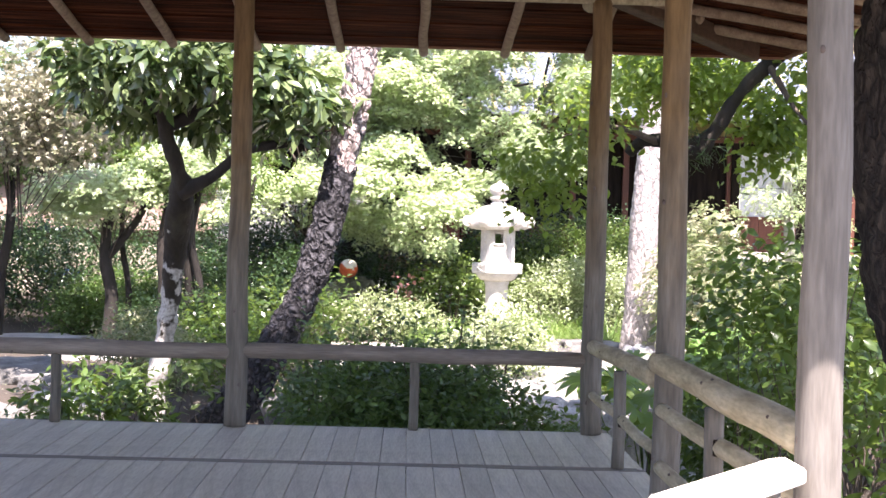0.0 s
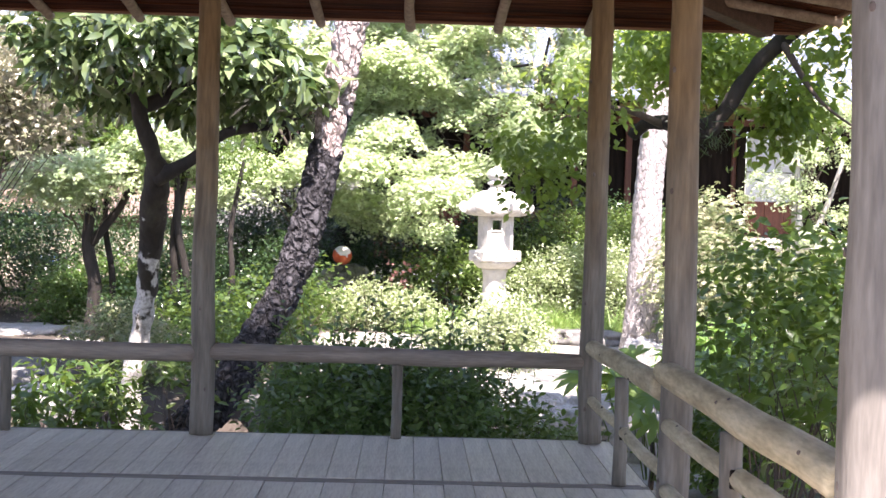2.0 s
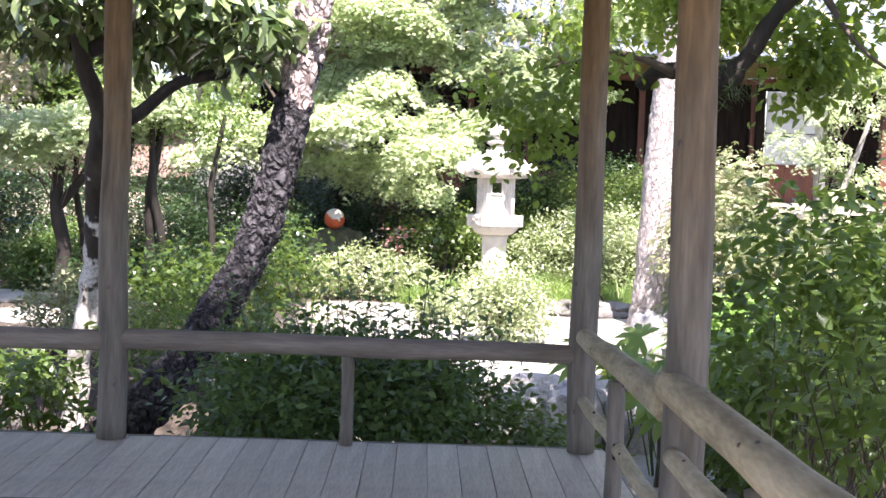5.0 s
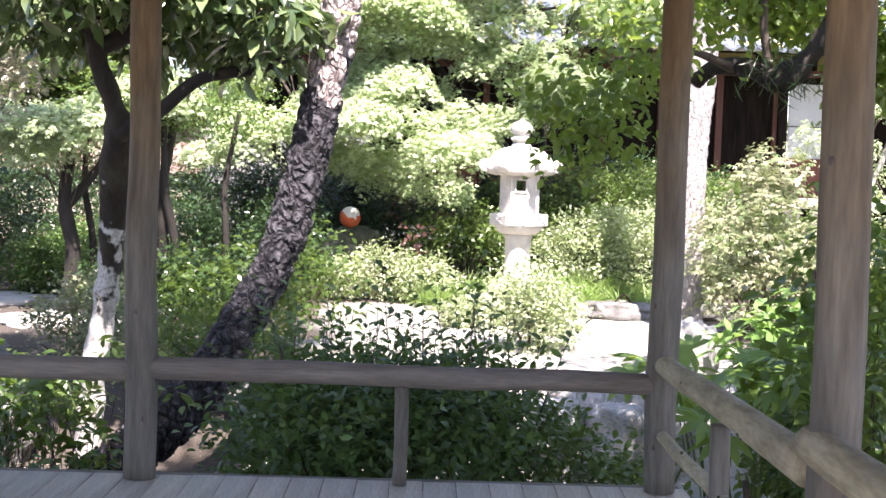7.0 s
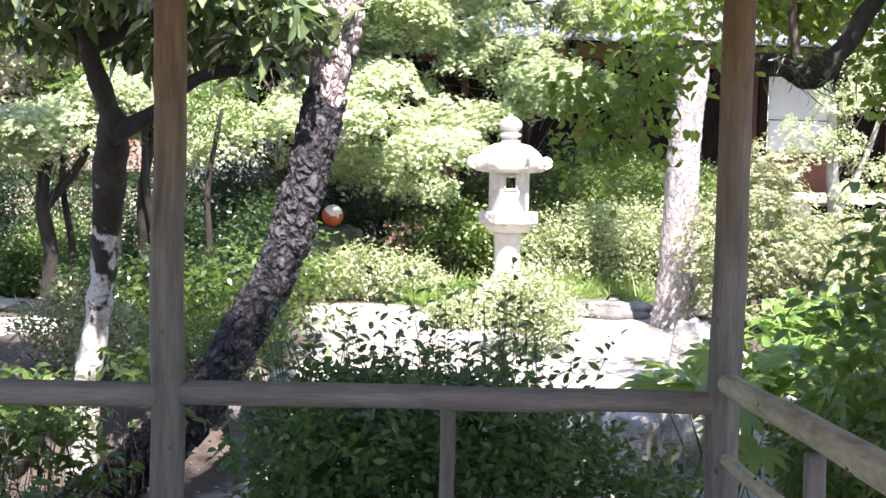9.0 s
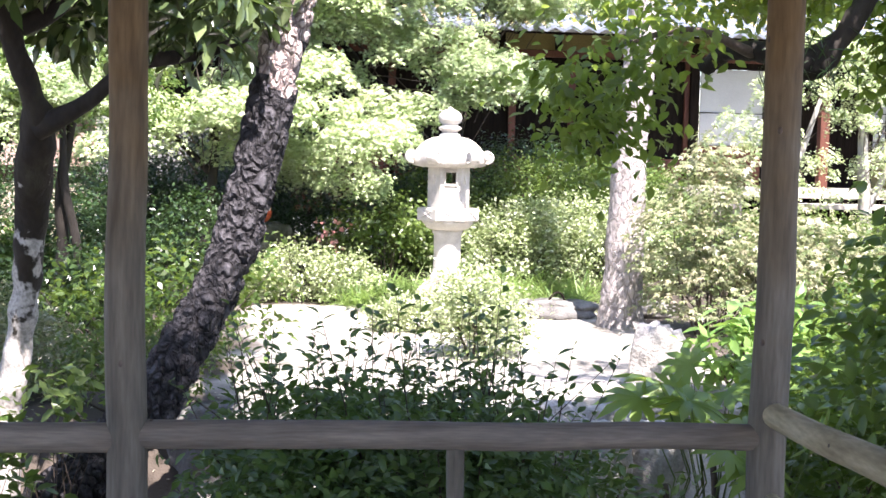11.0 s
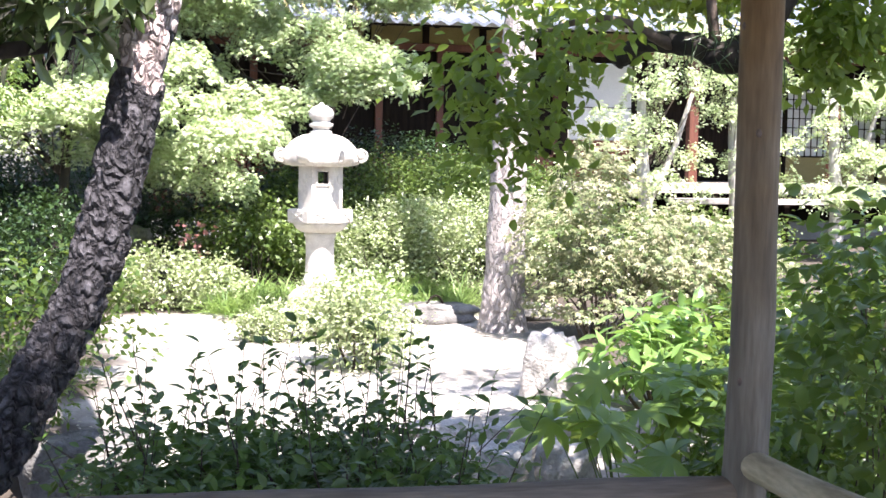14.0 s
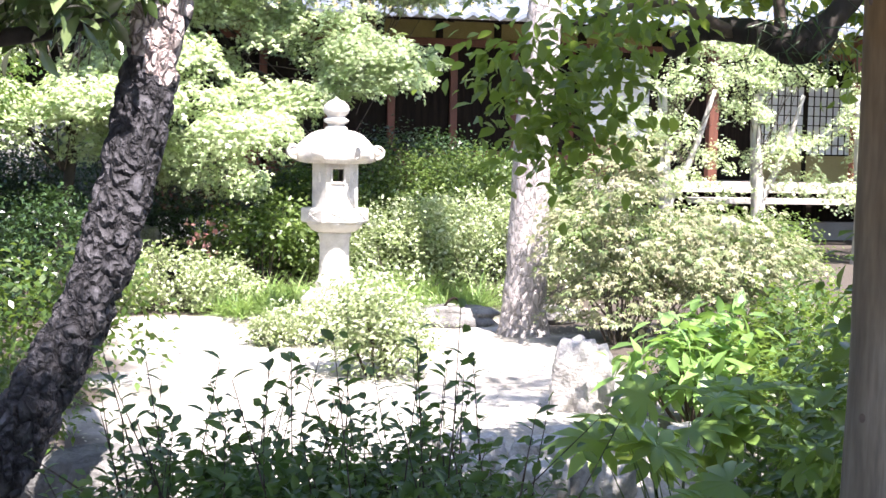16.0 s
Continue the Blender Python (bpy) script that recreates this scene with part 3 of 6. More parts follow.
def rail(name, a, b, ra, rb, mat, seed, wob=0.012):
    rng = random.Random(seed)
    pts = []
    for k in range(6):
        t = k / 5
        j = wob if 0 < k < 5 else 0
        pts.append((a[0] + (b[0] - a[0]) * t + (rng.random() - 0.5) * j, a[1] + (b[1] - a[1]) * t + (rng.random() - 0.5) * j,
                    a[2] + (b[2] - a[2]) * t + (rng.random() - 0.5) * j, (ra + (rb - ra) * t) * (1 + (rng.random() - 0.5) * 0.04)))
    o = log(name, pts, mat, pavilion, 16, 6, 0.025, 4, seed)
    length = (Vector(b) - Vector(a)).length
    for i in range(int(length * 2.5)):
        t, w = rng.random(), rng.uniform(0, 6.28)
        d = (Vector(b) - Vector(a)).normalized()
        s = d.cross(Vector((0, 0, 1))).normalized()
        n = s * math.cos(w) + s.cross(d) * math.sin(w)
        c = Vector(a) + (Vector(b) - Vector(a)) * t + n * (ra + (rb - ra) * t) * 0.97
        bb = bmesh.new()
        bmesh.ops.create_uvsphere(bb, u_segments=8, v_segments=5, radius=0.006)
        bmesh.ops.transform(bb, matrix=Matrix.Translation(c), verts=bb.verts)
        part("knot", bb, knot_wood, o, smooth=True)
    return o


rail("rail", (-1.98, 0, 0.405), (-0.02, 0, 0.395), 0.045, 0.043, wood_rail, 1)
rail("rail", (-3.98, 0, 0.40), (-2.02, 0, 0.395), 0.047, 0.046, wood_rail, 2)
rail("side_rail", (0.0, 0.02, 0.475), (0.0, -1.95, 0.525), 0.040, 0.050, wood_side, 3, 0.008)
rail("side_rail", (0.0, -1.95, 0.585), (0.02, -3.95, 0.585), 0.048, 0.054, wood_side, 4, 0.008)
rail("lower_rail", (0.0, -0.05, 0.205), (0.0, -1.95, 0.22), 0.024, 0.026, wood_side, 5)
rail("lower_rail", (0.0, -2.05, 0.40), (0.02, -3.95, 0.42), 0.03, 0.032, wood_side, 6)
rail("lower_rail", (0.0, -2.05, 0.165), (0.02, -3.95, 0.18), 0.03, 0.032, wood_side, 7)
rail("side_rail", (-4, -0.05, 0.48), (-4, -1.95, 0.5), 0.05, 0.055, wood_side, 8)
rail("side_rail", (-4, -2.05, 0.5), (-4, -3.95, 0.5), 0.05, 0.055, wood_side, 9)


def baluster(x, y, top, r, mortise):
    o = log("baluster", [(x, y, -0.02, r), (x + 0.003, y, top * 0.5, r * 0.97), (x, y, top, r)], wood_post, pavilion, 10, 4, 0.04, 6, x * 5 + y)
    for z in mortise:
        # near-black block stands in for the shaded hollow of a mortise
        part("peg", box(x - r * 0.25, y - r - 0.004, z - 0.028, x + r * 0.25, y - r + 0.02, z + 0.028, 0.003), house_dark, o)


baluster(-1.0, 0, 0.37, 0.029, ())
baluster(-3.0, 0, 0.37, 0.03, ())
baluster(-0.012, -1.05, 0.45, 0.031, (0.21,))
baluster(-0.01, -3.0, 0.54, 0.034, (0.41,))

# ---- pavilion: roof ----
BEAM_Z = 2.455
for a, b in (((-4.5, 0, BEAM_Z), (0.5, 0, BEAM_Z)), ((-4.5, -4, BEAM_Z), (0.5, -4, BEAM_Z))):
    log("beam", [(*a, 0.055), (a[0] / 2 + b[0] / 2, a[1], BEAM_Z, 0.06), (*b, 0.055)], wood_side, pavilion, 14, 6, 0.04)
for x in (0, -4):
    log("beam", [(x, 0.5, BEAM_Z + 0.03, 0.055), (x, -2, BEAM_Z + 0.03, 0.06), (x, -4.5, BEAM_Z + 0.03, 0.055)], wood_side, pavilion, 14, 6, 0.04)
roof = thing("pavilion_roof", (0, 0, 0), "dark red-brown board roof on peeled log rafters, bark covered", "roof", kind="structure")
E_F, E_B, E_S, E_Z, B_Z, RIDGE_Z = 1.44, -4.86, 1.44, 2.33, 2.55, 3.7
outer = [(-4 - E_S, E_F), (E_S, E_F), (E_S, E_B), (-4 - E_S, E_B)]
inner = [(-4, 0), (0, 0), (0, -4), (-4, -4)]


def slab(quad, thick, mat, name, label=""):
    v = [Vector(q) for q in quad]
    w = [q + Vector((0, 0, thick)) for q in v]
    n = len(v)
    f = [tuple(range(n))[::-1], tuple(range(n, 2 * n))] + [(i, (i + 1) % n, (i + 1) % n + n, i + n) for i in range(n)]
    return mesh_object(name, v + w, f, mat, roof, label)


for i in range(4):
    j = (i + 1) % 4
    a, b, c, d = outer[i], outer[j], inner[j], inner[i]
    N_B = 9
    for k in range(N_B):
        t0, t1 = k / N_B + 0.004, (k + 1) / N_B + 0.012

        def at(p, q, t):
            return (p[0] + (q[0] - p[0]) * t, p[1] + (q[1] - p[1]) * t, E_Z + (B_Z - E_Z) * t + (0.006 if k % 2 else 0.0))
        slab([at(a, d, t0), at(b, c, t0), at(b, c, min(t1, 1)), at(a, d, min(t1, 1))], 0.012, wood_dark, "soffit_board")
    slab([(*a, E_Z + 0.03), (*b, E_Z + 0.03), (*c, B_Z + 0.03), (*d, B_Z + 0.03)], 0.05, thatch, "covering")
    mid_a, mid_b = (-2, -2, RIDGE_Z), (-2, -2, RIDGE_Z)
    slab([(*d, B_Z + 0.03), (*c, B_Z + 0.03), mid_a], 0.05, thatch, "upper_covering")
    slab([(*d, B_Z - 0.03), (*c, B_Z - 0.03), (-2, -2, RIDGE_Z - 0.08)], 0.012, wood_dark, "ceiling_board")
    out = Vector((b[0] - a[0], b[1] - a[1], 0)).normalized()
    nrm = Vector((-out.y, out.x, 0))
    va, vb = Vector((*a, 0)) + nrm * 0.004, Vector((*b, 0)) + nrm * 0.004
    fb = [va + Vector((0, 0, E_Z - 0.012)), vb + Vector((0, 0, E_Z - 0.012)), vb + nrm * 0.03 + Vector((0, 0, E_Z - 0.012)), va + nrm * 0.03 + Vector((0, 0, E_Z - 0.012))]
    slab(fb, 0.03, wood_fascia, "eave_batten")


def rafter(p, q, seed, r=0.030):
    p, q = Vector(p), Vector(q)
    rng = random.Random(seed)
    pts = []
    for k in range(5):
        c = p.lerp(q, k / 4)
        pts.append((c.x + (rng.random() - 0.5) * 0.012, c.y + (rng.random() - 0.5) * 0.012, c.z + (rng.random() - 0.5) * 0.008, r * (1.05 + 0.12 * (rng.random() - 0.5))))
    log("rafter", pts, rafter_bark, roof, 10, 3, 0.08, 9, seed)


for k in range(-1, 10):
    x = 0.12 - 0.556 * k
    rafter((x, E_F + 0.04, E_Z - 0.032), (x, max(-0.1, x - 0.1) if x > 0 else -0.1, B_Z - 0.032 - (0.12 * max(0, x))), k + 20)
for k in range(0, 12):
    y = 0.75 - 0.5 * k
    inner_x = max(0.0, y) if y > 0 else 0.0
    for sx, x0, s in ((E_S + 0.04, inner_x, 1), (-4 - E_S - 0.04, -4 - inner_x, -1)):
        rafter((sx, y, E_Z - 0.032), (x0, y, E_Z - 0.032 + (B_Z - E_Z) * (E_S - inner_x) / E_S), k + 60 + s * 30)
for (a, d) in zip(outer, inner):
    v0 = Vector((*a, E_Z - 0.045)).lerp(Vector((*d, B_Z - 0.045)), 0.20)
    hv, hl = Vector((*d, B_Z - 0.045)) - v0, (Vector((*d, B_Z - 0.045)) - v0).length
    hb = box(0, -0.055, -0.075, hl, 0.055, 0.04, 0.006)
    bmesh.ops.transform(hb, matrix=Matrix.Translation(v0) @ hv.to_track_quat("X", "Z").to_matrix().to_4x4(), verts=hb.verts)
    part("hip_rafter", hb, hip_wood, roof, "squared brown hip beam")

# ---- bench at the entrance ----
bench = thing("bench", (0, 0, 0), "low bench with a pale sunlit plank seat by the entrance post", "bench")
b = bmesh.new()
outline = [(-0.04, -3.945), (-0.10, -3.98), (-0.51, -4.50), (-0.42, -4.60), (-0.165, -4.28), (-0.036, -4.12)]
lo = [b.verts.new((x, y, 0.50)) for x, y in outline]
hi = [b.verts.new((x, y, 0.54)) for x, y in outline]
b.faces.new(lo[::-1])
b.faces.new(hi)
for i in range(len(outline)):
    j = (i + 1) % len(outline)
    b.faces.new((lo[i], lo[j], hi[j], hi[i]))
bmesh.ops.recalc_face_normals(b, faces=b.faces)
bmesh.ops.bevel(b, geom=b.edges[:], offset=0.006, segments=2, affect="EDGES")
part("seat", b, wood_pale, bench)
for x, y in ((-0.10, -4.04), (-0.47, -4.49), (-0.42, -4.56), (-0.15, -4.22)):
    log("leg", [(x, y, GZ - 0.03 if y < -4.3 else -0.02, 0.02), (x, y, 0.5, 0.02)], wood_post, bench, 8, 2)

# ---- stone lantern ----
lantern = thing("stone_lantern", (0.17, 10.6, -0.62), "tall pale granite garden lantern with a curled roof", "stone lantern")
LZ = -0.62


def prism(profile, sides, bm=None, turn=0.0, flare=None):
    """A lathe of (radius, world z) with few sides."""
    bm = bm or bmesh.new()
    rings = []
    for r, z in profile:
        rings.append([bm.verts.new((r * math.cos(turn + 2 * math.pi * k / sides), r * math.sin(turn + 2 * math.pi * k / sides), z - LZ)) for k in range(sides)])
    for a, c in zip(rings, rings[1:]):
        for k in range(sides):
            bm.faces.new((a[k], a[(k + 1) % sides], c[(k + 1) % sides], c[k]))
    bm.faces.new(rings[0][::-1])
    bm.faces.new(rings[-1])
    return bm


T6 = radians(0)
part("plinth", prism([(0.42, -0.62), (0.44, -0.52), (0.43, -0.40), (0.36, -0.36)], 6, turn=T6), granite, lantern)
part("base", prism([(0.33, -0.36), (0.34, -0.27), (0.27, -0.20), (0.22, -0.17)], 24), granite, lantern, smooth=True)
part("shaft", prism([(0.185, -0.17), (0.19, -0.10), (0.165, -0.07), (0.155, 0.0), (0.15, 0.2), (0.155, 0.36), (0.17, 0.38), (0.17, 0.43)], 24), granite, lantern, smooth=True)
part("bowl", prism([(0.20, 0.42), (0.25, 0.45), (0.285, 0.50), (0.29, 0.515)], 24), granite, lantern, smooth=True)
b = prism([(0.335, 0.515), (0.345, 0.53), (0.345, 0.645), (0.335, 0.66)], 6, turn=T6)
platform = part("platform", b, granite, lantern)
for k in range(6):
    w = math.pi / 6 + k * math.pi / 3
    for s in (-1, 1):
        bb = box(-0.10, -0.006, -0.005, 0.10, 0.006, 0.005, 0.002)
        m = Matrix.Rotation(w - math.pi / 2, 4, "Z") @ Matrix.Translation((0, 0.300, 0.588 - LZ)) @ Matrix.Rotation(s * 0.42, 4, "Y")
        bmesh.ops.transform(bb, matrix=m, verts=bb.verts)
        part("carved_line", bb, granite, platform)
# fire box: corner pillars, sills and lintels round real openings
fire = thing("firebox", (0, 0, 0))
fire.parent = lantern
FB0, FB1, FR = 0.66, 1.125, 0.235
for k in range(6):
    w = math.pi / 6 + k * math.pi / 3
    half = FR * math.sin(math.pi / 6)
    ap = FR * math.cos(math.pi / 6)
    m = Matrix.Rotation(w - math.pi / 2, 4, "Z") @ Matrix.Translation((0, ap - 0.03, 0))
    pieces = []
    if k % 3 == 1:
        pieces = [(-half, -0.055, FB0, FB1), (0.055, half, FB0, FB1), (-0.055, 0.055, FB0, 0.93), (-0.055, 0.055, 1.055, FB1)]
    else:
        pieces = [(-half, half, FB0, FB1)]
    for x0, x1, z0, z1 in pieces:
        bb = box(x0, -0.03, z0 - LZ, x1, 0.03, z1 - LZ, 0.003)
        bmesh.ops.transform(bb, matrix=m, verts=bb.verts)
        part("slab", bb, granite, fire)
    if k % 3 == 1:
        for x0, x1, z0, z1 in ((-0.075, -0.056, 0.905, 1.08), (0.056, 0.075, 0.905, 1.08), (-0.056, 0.056, 0.905, 0.93), (-0.056, 0.056, 1.056, 1.08)):
            bb = box(x0, 0.024, z0 - LZ, x1, 0.044, z1 - LZ, 0.003)
            bmesh.ops.transform(bb, matrix=m, verts=bb.verts)
            part("window_frame", bb, granite, fire)
    else:
        bb = bmesh.new()
        bmesh.ops.create_uvsphere(bb, u_segments=12, v_segments=8, radius=1)
        bmesh.ops.transform(bb, matrix=m @ Matrix.Translation((0, 0.03, 0.98 - LZ)) @ Matrix.Diagonal((0.035, 0.012, 0.055, 1)), verts=bb.verts)
        part("relief", bb, granite, fire, smooth=True)
# roof with curled corners
b = bmesh.new()
NR, NA = 14, 72
rings = []
for i in range(NR + 1):
    t = i / NR
    ring = []
    for k in range(NA):
        w = 2 * math.pi * k / NA
        cw = abs(((w / (math.pi / 3) + 0.5) % 1.0) - 0.5) * 2
        corner = max(0.0, 1 - cw * 2.6) ** 1.5
        hexr = 0.36 * math.cos(math.pi / 6) / math.cos(((w + 0) % (math.pi / 3)) - math.pi / 6)
        rr = 0.10 + (hexr + 0.02 - 0.10) * math.sin(t * math.pi / 2) ** 0.9 + corner * 0.06 * t ** 4
        z = 1.45 - 0.28 * (t ** 1.8) + corner * 0.05 * t ** 5 + 0.012 * t ** 6 * math.sin(w * 18)
        ring.append(b.verts.new((rr * math.cos(w), rr * math.sin(w), z - LZ)))
    rings.append(ring)
under = [(0.93, 1.115), (0.55, 1.11)]
for s, zz in under:
    rings.append([b.verts.new((v.co.x * s, v.co.y * s, zz + (v.co.z + LZ - 1.17) * (0.45 if s > 0.9 else 0) - LZ)) for v in rings[NR]])
for a, c in zip(rings, rings[1:]):
    for k in range(NA):
        b.faces.new((a[k], a[(k + 1) % NA], c[(k + 1) % NA], c[k]))
b.faces.new(rings[0])
b.faces.new(rings[-1][::-1])
bmesh.ops.recalc_face_normals(b, faces=b.faces)
lroof = part("roof", b, granite, lantern, smooth=True)
for k in range(6):
    w = k * math.pi / 3
    bb = bmesh.new()
    rows = []
    for i in range(22):
        a = -1.9 + i * 0.30
        r = 0.088 * (1 - 0.030 * i)
        thick = 0.030 * (1 - 0.025 * i)
        half = 0.062 * (1 - 0.012 * i)
        c, d = math.cos(a), math.sin(a)
        rows.append([bb.verts.new((q * c, y, q * d)) for q, y in ((r, -half * 0.8), (r - thick * 0.5, -half), (r - thick, -half * 0.8), (r - thick, half * 0.8), (r - thick * 0.5, half), (r, half * 0.8))])
    for p, q in zip(rows, rows[1:]):
        for j in range(6):
            bb.faces.new((p[j], p[(j + 1) % 6], q[(j + 1) % 6], q[j]))
    bb.faces.new(rows[0][::-1])
    bb.faces.new(rows[-1])
    bmesh.ops.create_uvsphere(bb, u_segments=12, v_segments=8, radius=1, matrix=Matrix.Diagonal((0.07, 0.05, 0.07, 1)))
    bmesh.ops.recalc_face_normals(bb, faces=bb.faces)
    bmesh.ops.transform(bb, matrix=Matrix.Rotation(w, 4, "Z") @ Matrix.Translation((0.425, 0, 1.232 - LZ)) @ Matrix.Diagonal((1, 1.15, 1, 1)), verts=bb.verts)
    part("scroll", bb, granite, lroof, smooth=True)
part("finial", prism([(0.10, 1.43), (0.12, 1.445), (0.115, 1.475), (0.085, 1.49), (0.085, 1.505), (0.125, 1.53), (0.13, 1.55), (0.09, 1.575), (0.09, 1.585),
                      (0.125, 1.62), (0.135, 1.66), (0.12, 1.70), (0.08, 1.735), (0.03, 1.755), (0.008, 1.78)], 20), granite, lantern, smooth=True)

# ---- ball on its rock ----
pedestal = tagged(stone("rock", (0.42, 0.34, 0.62), rock_dark, 3.3), "dark olive-grey boulder with the painted ball on top", "rock")
pedestal.location = (-1.95, 13.2, -0.22)
ball = thing("painted_ball", (-1.97, 13.15, 0.29), "weathered orange-red ball with a white patch on a boulder", "ball")
b = bmesh.new()
bmesh.ops.create_uvsphere(b, u_segments=28, v_segments=18, radius=0.145)
bmesh.ops.translate(b, vec=(0, 0, 0.16), verts=b.verts)
part("ball", b, ball_red, ball, smooth=True)
# white cap over the upper front of the ball
b = bmesh.new()
bmesh.ops.create_uvsphere(b, u_segments=28, v_segments=18, radius=0.1475)
bmesh.ops.delete(b, geom=[v for v in b.verts if v.co.z * 0.75 - v.co.y * 0.55 + v.co.x * 0.2 < 0.068 + 0.012 * math.sin(v.co.x * 60)], context="VERTS")
bmesh.ops.translate(b, vec=(0, 0, 0.16), verts=b.verts)
part("white_patch", b, ball_white, ball, smooth=True)


# ---- house behind the garden ----
HY = 19.0
house = thing("house", (0, 0, 0), "traditional timber house with veranda, paper panels and blue-grey tiled roof", "house")
FL = 0.80
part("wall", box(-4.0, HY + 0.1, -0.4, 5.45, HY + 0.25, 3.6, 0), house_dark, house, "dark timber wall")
for k in range(6):
    px = 0.1 + 1.06 * k - (0.02 if k == 5 else 0)
    part("wall_post", box(px - 0.06, HY + 0.02, -0.1, px + 0.06, HY + 0.097, 3.0, 0.004), house_red, house, "red-brown wall post")
    if k < 5:
        part("dado_board", box(px + 0.07, HY + 0.05, 0.1, px + 0.98, HY + 0.096, 1.25, 0.004), house_red, house, "red-brown dado board")
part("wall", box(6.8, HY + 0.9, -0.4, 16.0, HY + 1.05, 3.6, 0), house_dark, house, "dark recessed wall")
part("foundation", box(-4.0, HY - 0.2, -0.4, 16.0, HY + 0.1, 0.1, 0), plaster_grey, house)
part("veranda_edge", box(5.0, HY - 1.15, FL - 0.16, 16.0, HY - 1.0, FL + 0.02, 0.005), house_pale, house)
part("veranda_floor", box(5.0, HY - 1.0, FL - 0.08, 16.0, HY + 0.9, FL, 0), house_pale, house)
part("veranda_step", box(7.0, HY - 1.6, FL - 0.33, 16.0, HY - 1.2, FL - 0.24, 0.005), house_pale, house)
for x in np.arange(5.2, 16, 1.35):
    part("short_post", box(x - 0.05, HY - 1.12, -0.4, x + 0.05, HY - 1.02, FL - 0.16, 0.004), house_dark, house)
# white panel with red-brown boards below
panel = thing("panel_bay", (0, 0, 0))
panel.parent = house
part("upper_panel", box(5.600, HY - 0.02, 2.10, 6.740, HY + 0.02, 2.86, 0.003), paper, panel)
part("lower_panel", box(5.600, HY - 0.02, 1.52, 6.740, HY + 0.02, 2.085, 0.003), paper, panel)
part("divider", box(5.600, HY - 0.035, 2.085, 6.740, HY + 0.03, 2.10, 0), house_dark, panel)
for i in range(3):
    part("board", box(5.600 + i * 0.38, HY - 0.02, 0.62, 5.975 + i * 0.38, HY + 0.02, 1.47, 0.005), house_red, panel)
part("sill", box(5.520, HY - 0.05, 1.47, 6.820, HY + 0.04, 1.52, 0.004), house_red, panel)
for x in (5.400, 6.760):
    part("pillar", box(x, HY - 0.07, -0.4, x + 0.16, HY + 0.08, 3.3, 0.005), house_dark, panel)
part("lintel", box(5.520, HY - 0.06, 2.87, 6.820, HY + 0.05, 3.0, 0.004), house_dark, panel)
for i in range(10):
    part("board", box(-3.6 + i * 0.9, HY + 0.02, 0.2, -2.72 + i * 0.9, HY + 0.085, 1.25, 0.005), house_red, house)
# shoji windows under the deep veranda
SY = HY + 0.85
for i in range(5):
    x = 9.2 + i * 0.98
    w = thing("shoji", (0, 0, 0))
    w.parent = house
    part("paper", box(x, SY, 1.3, x + 0.9, SY + 0.012, 2.55, 0), paper, w)
    part("lower_panel", box(x, SY, FL, x + 0.9, SY + 0.02, 1.28, 0), ochre_panel, w)
    bb = bmesh.new()
    bars = [(x + k * 0.129 - 0.008, 1.3, x + k * 0.129 + 0.008, 2.55) for k in range(8)] + [(x, 1.3 + k * 0.178 - 0.008, x + 0.9, 1.3 + k * 0.178 + 0.008) for k in range(8)]
    for x0, z0, x1, z1 in bars:
        c = bmesh.ops.create_cube(bb, size=1)["verts"]
        for v in c:
            v.co = Vector(((x0 + x1) / 2 + v.co.x * (x1 - x0), SY - 0.012 + v.co.y * 0.02, (z0 + z1) / 2 + v.co.z * (z1 - z0)))
    part("lattice", bb, house_dark, w)
    part("stile", box(x - 0.06, SY - 0.03, FL, x, SY + 0.03, 2.6, 0.004), house_dark, w)
for x in (10.05, 13.0, 7.4):
    part("veranda_pillar", box(x, HY - 1.1, FL, x + 0.16, HY - 0.94, 3.3, 0.006), house_red, house)
part("head_beam", box(-4, HY - 0.1, 2.98, 16, HY + 0.015, 3.10, 0.005), house_red, house)
for i in range(20):
    part("frieze_panel", box(-3.94 + i, HY - 0.03, 3.11, -3.06 + i, HY + 0.015, 3.58, 0), ochre_panel, house, "ochre plaster panel under the eaves")
    part("frieze_stud", box(-4.06 + i, HY - 0.08, 3.105, -3.945 + i, HY + 0.012, 3.60, 0.004), house_dark, house)
part("plate_beam", box(-4, HY - 1.12, 3.30, 16, HY - 0.98, 3.39, 0.005), house_dark, house)
hroof = thing("roof", (0, 0, 0))
hroof.parent = house
EY, EZ = HY - 1.7, 3.30
for i in range(24):
    x = -4 + i * 0.85
    bb = box(x, EY + 0.05, 0, x + 0.09, HY + 0.9, 0.10, 0.004)
    for v in bb.verts:
        v.co.z += EZ - 0.1 + (v.co.y - EY) * 0.36
    part("rafter", bb, house_dark, hroof)
bb = box(-4.4, EY, EZ, 16.4, HY + 4.5, EZ + 0.05, 0)
for v in bb.verts:
    v.co.z += (v.co.y - EY) * 0.40
part("sheathing", bb, ochre_panel, hroof)
bb = box(-4.4, EY - 0.03, EZ - 0.03, 16.4, EY + 0.02, EZ + 0.06, 0.004)
part("eave_board", bb, house_pale, hroof)
